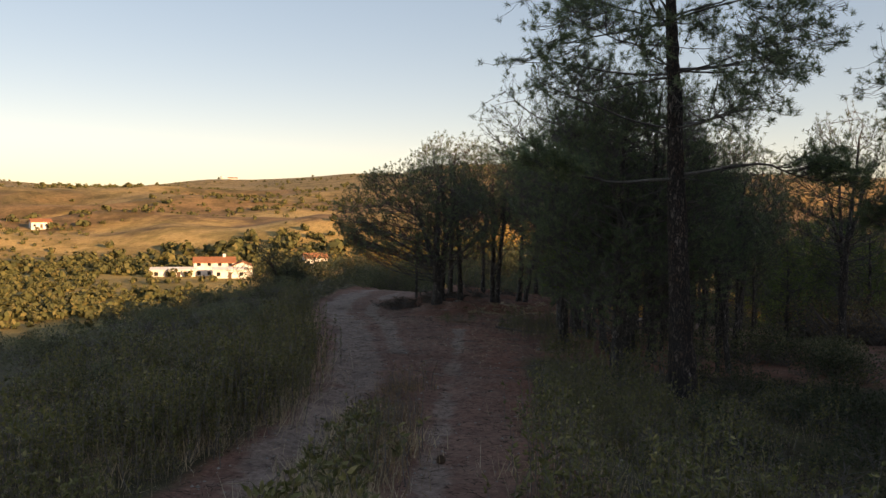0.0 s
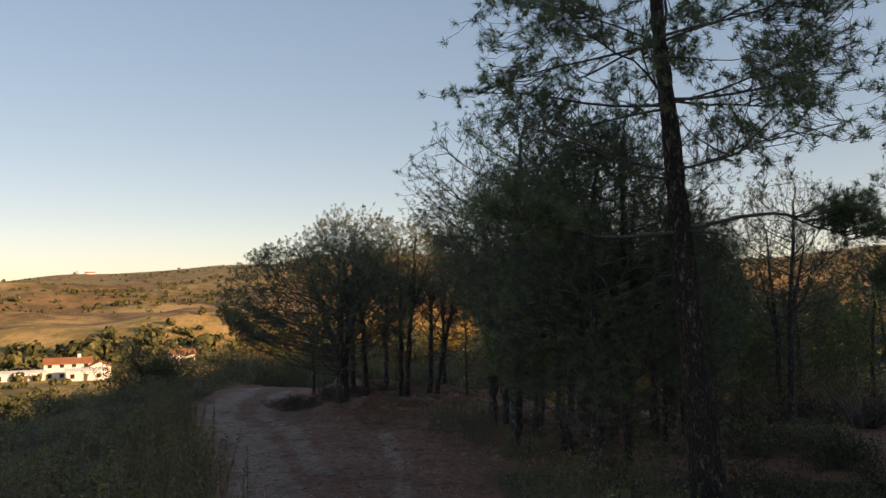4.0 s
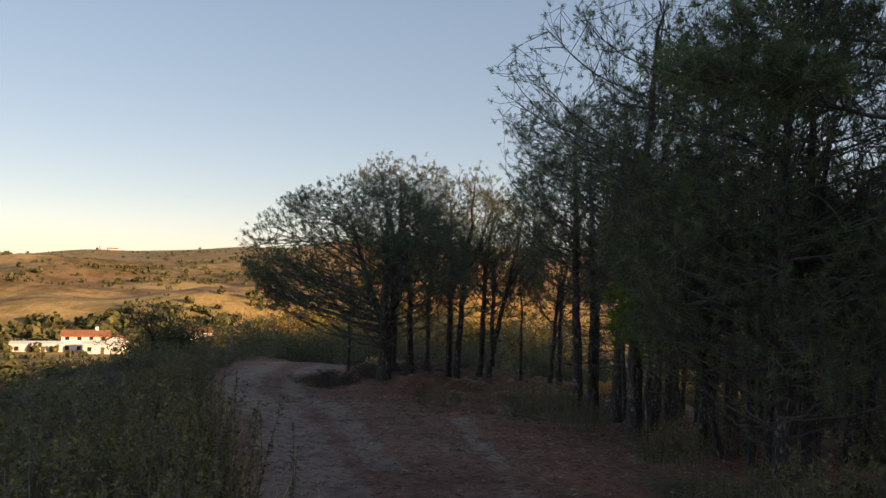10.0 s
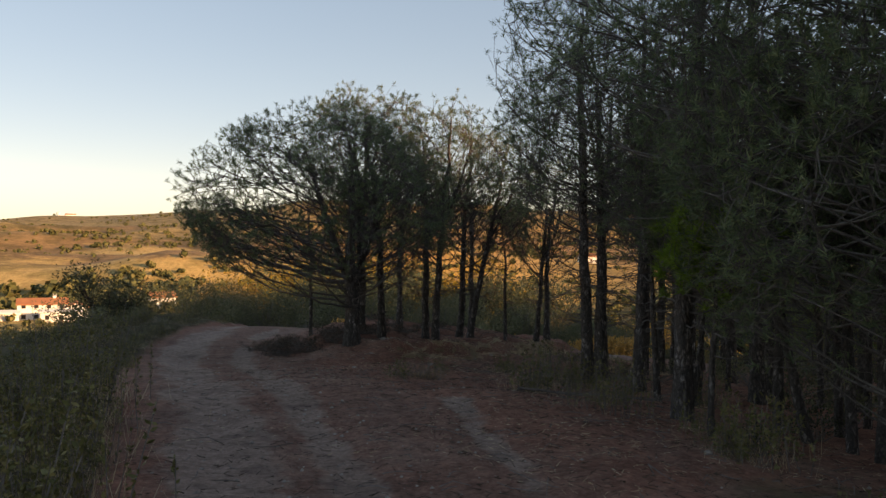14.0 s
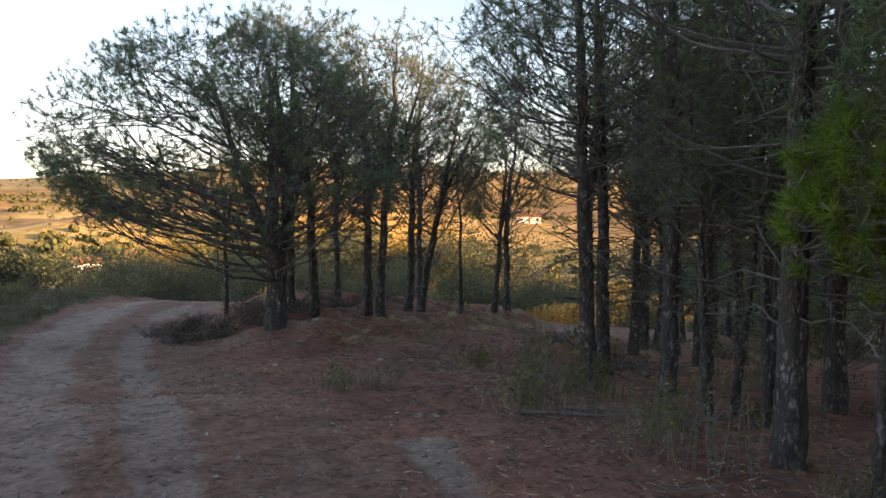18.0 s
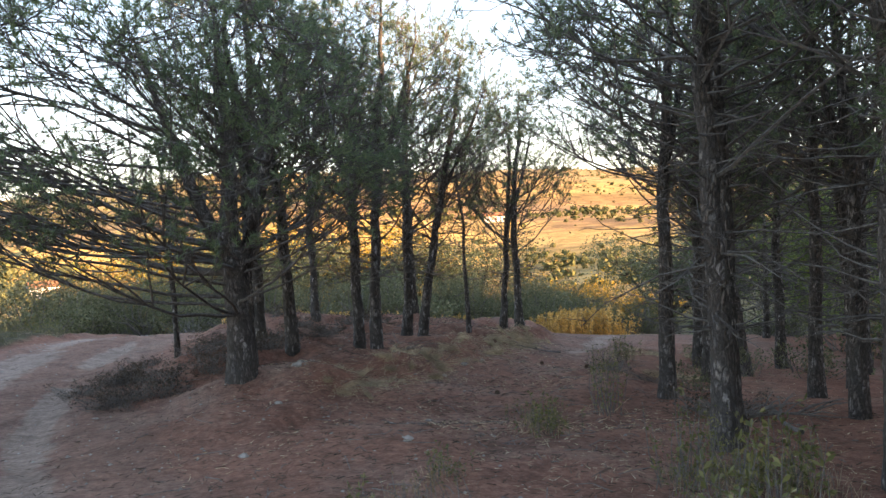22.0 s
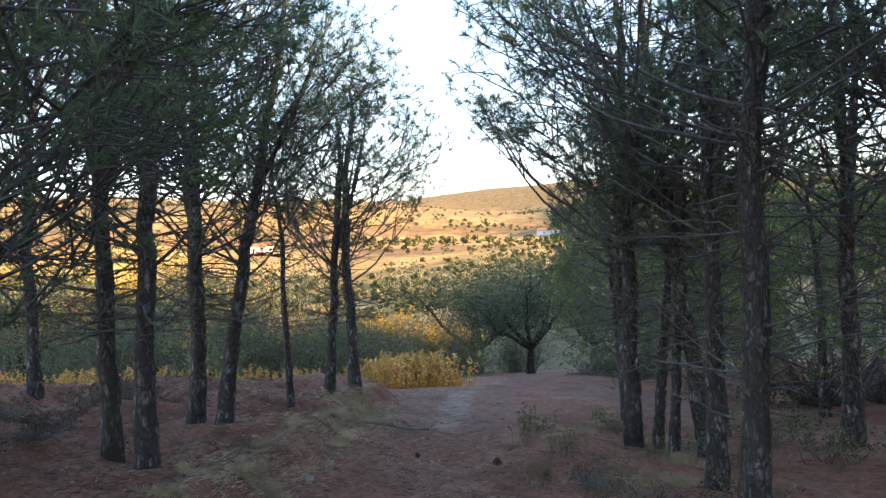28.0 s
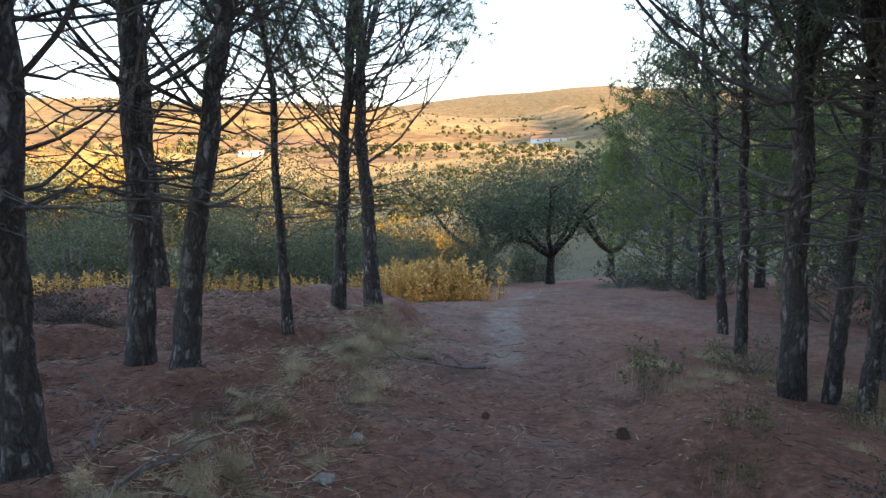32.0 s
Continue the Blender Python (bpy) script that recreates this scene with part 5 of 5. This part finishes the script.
# ---- loose things on the ground ----
def litter():
    r = np.random.default_rng(23)
    octa = np.array([(1, 0, 0), (-1, 0, 0), (0, 1, 0), (0, -1, 0), (0, 0, 0.7), (0, 0, -0.7)])
    tri = np.array([(0, 2, 4), (2, 1, 4), (1, 3, 4), (3, 0, 4), (2, 0, 5), (1, 2, 5), (3, 1, 5), (0, 3, 5)])
    s = Soup()
    n = 3000
    y = r.uniform(2, 44, n)
    x = np.where(r.random(n) < 0.6, np.interp(y, [0, 15, 30, 36, 44], [-0.7, -0.4, 0.5, 3, 8]) + r.normal(0, 2.2, n), np.interp(y, [0, 15, 25, 37, 44], [-0.7, -0.5, -2.3, -4.4, 0]) + r.normal(0, 1.2, n))
    z = ground_z(x, y)
    for i in range(n):
        k = 0.008 + 0.022 * r.random() ** 3
        s.add(octa * r.uniform(0.6, 1.2, (6, 1)) * k + (x[i], y[i], z[i] + k * 0.2), tri)
    tagged(new("pebbles", s.mesh("pebbles", STONE)), "small pale pebbles scattered over the earth track", "pebbles", kind="stuff")
    s = Soup()
    n = 1500
    y = r.uniform(14, 44, n)
    x = np.interp(y, [14, 25, 32, 44], [1.5, 2.5, 4, 6]) + r.normal(0, 2.6, n)
    z = ground_z(x, y) + 0.012
    for i in range(n):
        a, L = r.uniform(0, 6.28), 0.05 + 0.4 * r.random() ** 2
        d = np.array([np.cos(a), np.sin(a), 0]) * L / 2
        p = np.array([x[i], y[i], z[i]])
        s.tube([p - d, p + (0, 0, 0.012) + r.normal(0, 0.015, 3), p + d], (0.005, 0.004, 0.003), 3)
    tagged(new("twig_litter", s.mesh("twig_litter", TWIG)), "dry fallen twigs among the needle litter", "twigs", kind="stuff")
    s = Soup()
    n = 26000
    y = r.uniform(3, 44, n)
    x = np.interp(y, [3, 15, 25, 32, 44], [-0.5, 0.6, 1.5, 3.2, 5]) + r.normal(0, 2.6, n)
    z = ground_z(x, y) + 0.008
    a = r.uniform(0, 6.28, n)
    p = np.stack([x, y, z], -1)
    s.add(*blades(p, np.stack([np.cos(a), np.sin(a), np.full(n, 0.15)], -1), 1, 0.1, 0.004, 0.1, r))
    pale = Soup()
    n = 10000
    y = r.uniform(15, 44, n)
    x = np.interp(y, [15, 25, 32, 44], [1.6, 2.6, 4, 6]) + r.normal(0, 2.4, n)
    keep = vnoise(x, y, 1.3, 21) > 0.42
    x, y = x[keep], y[keep]
    a = r.uniform(0, 6.28, len(x))
    pale.add(*blades(np.stack([x, y, ground_z(x, y) + 0.01], -1), np.stack([np.cos(a), np.sin(a), np.full(len(x), 0.2)], -1), 1, 0.08, 0.003, 0.12, r))
    n = 6000
    t = r.random(n)
    x = np.interp(t, [0, 0.35, 0.65, 1], [1.0, 3.5, 5.8, 7.4]) + r.normal(0, 0.3, n)
    y = np.interp(t, [0, 0.35, 0.65, 1], [29.6, 32.8, 35.4, 37.6]) + r.normal(0, 0.3, n)
    a = r.uniform(0, 6.28, n)
    pale.add(*blades(np.stack([x, y, ground_z(x, y) + 0.01], -1), np.stack([np.cos(a), np.sin(a), np.full(n, 0.15)], -1), 1, 0.11, 0.003, 0.15, r))
    n = 15000
    x, y = r.uniform(-0.8, 7.2, n), r.uniform(29.5, 41, n)
    keep = (y - 30.6 > (x - 1.2) * 1.12) & (vnoise(x, y, 1.0, 22) > 0.3)
    x, y = x[keep], y[keep]
    a = r.uniform(0, 6.28, len(x))
    s.add(*blades(np.stack([x, y, ground_z(x, y) + 0.008], -1), np.stack([np.cos(a), np.sin(a), np.full(len(x), 0.2)], -1), 1, 0.1, 0.0035, 0.12, r))
    tagged(new("straw_litter", pale.mesh("straw_litter", STRAW)), "pale dry grass and needles strewn over the earth", "needles", kind="stuff")
    tagged(new("needle_litter", s.mesh("needle_litter", BRUSH)), "brown fallen pine needles on the earth", "needles", kind="stuff")


litter()


def stone(x, y, size, seed):
    r = np.random.default_rng(seed)
    bm = bmesh.new()
    bmesh.ops.create_icosphere(bm, subdivisions=2, radius=size)
    for v in bm.verts:
        v.co = v.co * (0.75 + 0.4 * r.random())
        v.co.z *= 0.6
    me = bpy.data.meshes.new("stone")
    bm.to_mesh(me)
    bm.free()
    me.materials.append(STONE)
    ob = new("stone", me)
    ob.location = (x, y, gz(x, y) + size * 0.2)
    tagged(ob, "pale weathered stone lying on the red earth", "stone", "loose stones")


for i, (x, y, k) in enumerate(((0.75, 30.5, 0.09), (0.62, 30.0, 0.07), (0.2, 28.4, 0.05), (1.1, 26.0, 0.05), (-0.3, 26.5, 0.05), (1.9, 28.1, 0.04), (2.3, 18.2, 0.04), (0.7, 22.0, 0.04), (3.2, 31.6, 0.06), (3.9, 32.6, 0.06), (4.5, 33.3, 0.05))):
    stone(x, y, k, 100 + i)


def fallen(x, y, turn, L, thick, label, seed):
    r = np.random.default_rng(seed)
    root = thing("fallen_branch", Matrix(), label, "branch", "fallen branches")
    root.matrix_basis = pose(x, y, gz(x, y) + 0.03, 0, 0, turn)
    s = Soup()
    t = np.linspace(0, 1, 8)
    c, sn = math.cos(radians(turn)), math.sin(radians(turn))
    q = np.stack([L * (t - 0.5), 0.12 * L * np.sin(t * 4) * 0.5, np.zeros(8)], -1)
    q[:, 2] = [gz(x + c * a - sn * b, y + sn * a + c * b) - gz(x, y) + thick for a, b, _ in q]
    s.tube(q, thick * (1.1 - t), 6)
    part("stem", s.mesh("stem", TWIG), root)
    for i in range(7):
        b = q[r.integers(2, 8)]
        a = r.choice((-1, 1)) * r.uniform(0.4, 1.0)
        l2 = L * r.uniform(0.12, 0.3)
        s = Soup()
        e = b + (math.cos(a) * l2, math.sin(a) * l2, r.uniform(0.0, 0.2))
        s.tube([b, (b + e) / 2 + (0, 0, 0.03), e], (thick * 0.4, thick * 0.3, 0.003), 4)
        part("twig", s.mesh("twig", TWIG), root)


for i, (x, y, turn, L, th) in enumerate(((2.7, 21.9, 5, 2.3, 0.02), (3.1, 22.3, -12, 1.6, 0.015), (5.2, 26.3, 20, 1.8, 0.03), (5.5, 26.5, -30, 1.6, 0.025), (5.3, 26.1, 60, 1.4, 0.025), (3.0, 32.4, 35, 1.3, 0.015), (2.9, 33.5, 75, 1.0, 0.012), (6.6, 35.2, 150, 0.9, 0.02), (2.2, 6.1, 120, 1.0, 0.012), (1.7, 6.4, 60, 0.9, 0.01))):
    fallen(x, y, turn, L, th, "grey dead branch lying on the ground", 200 + i)


def pine_cone(x, y, turn, size):
    """A fallen open cone lying on its side: rows of woody scales round a core."""
    s = Soup()
    for row in range(7):
        a0, w = row * 0.45, 0.75 + 0.25 * math.sin(math.pi * (row + 1) / 8)
        ring = 0.028 * math.sin(math.pi * (row + 1.2) / 8.6) + 0.006
        for k in range(8):
            a = a0 + k * math.pi / 4
            out, side = np.array([0, math.cos(a), math.sin(a)]), np.array([0, -math.sin(a), math.cos(a)])
            c = np.array([-0.035 + 0.0105 * row, 0, 0])
            tip = c + out * ring * 1.35 + (0.012, 0, 0)
            v = [c, c + out * ring * 0.8 - side * 0.011 * w, tip, c + out * ring * 0.8 + side * 0.011 * w, tip - (0.006, 0, 0) + out * 0.002]
            s.add(v, [(0, 1, 4), (0, 4, 3), (1, 2, 4), (2, 3, 4)])
    ob = new("pine_cone", s.mesh("pine_cone", CONE))
    ob.matrix_basis = pose(x, y, gz(x, y) + 0.026 * size, 0, 0, turn) @ Matrix.Scale(size, 4)
    tagged(ob, "open brown pine cone lying on the earth", "pine cone", "fallen cones")


for x, y, turn, k in ((6.3, 32.45, 30, 1.25), (0.05, 8.6, 70, 1.25), (5.9, 33.6, 140, 0.9), (3.4, 29.7, 200, 0.9)):
    pine_cone(x, y, turn, k)
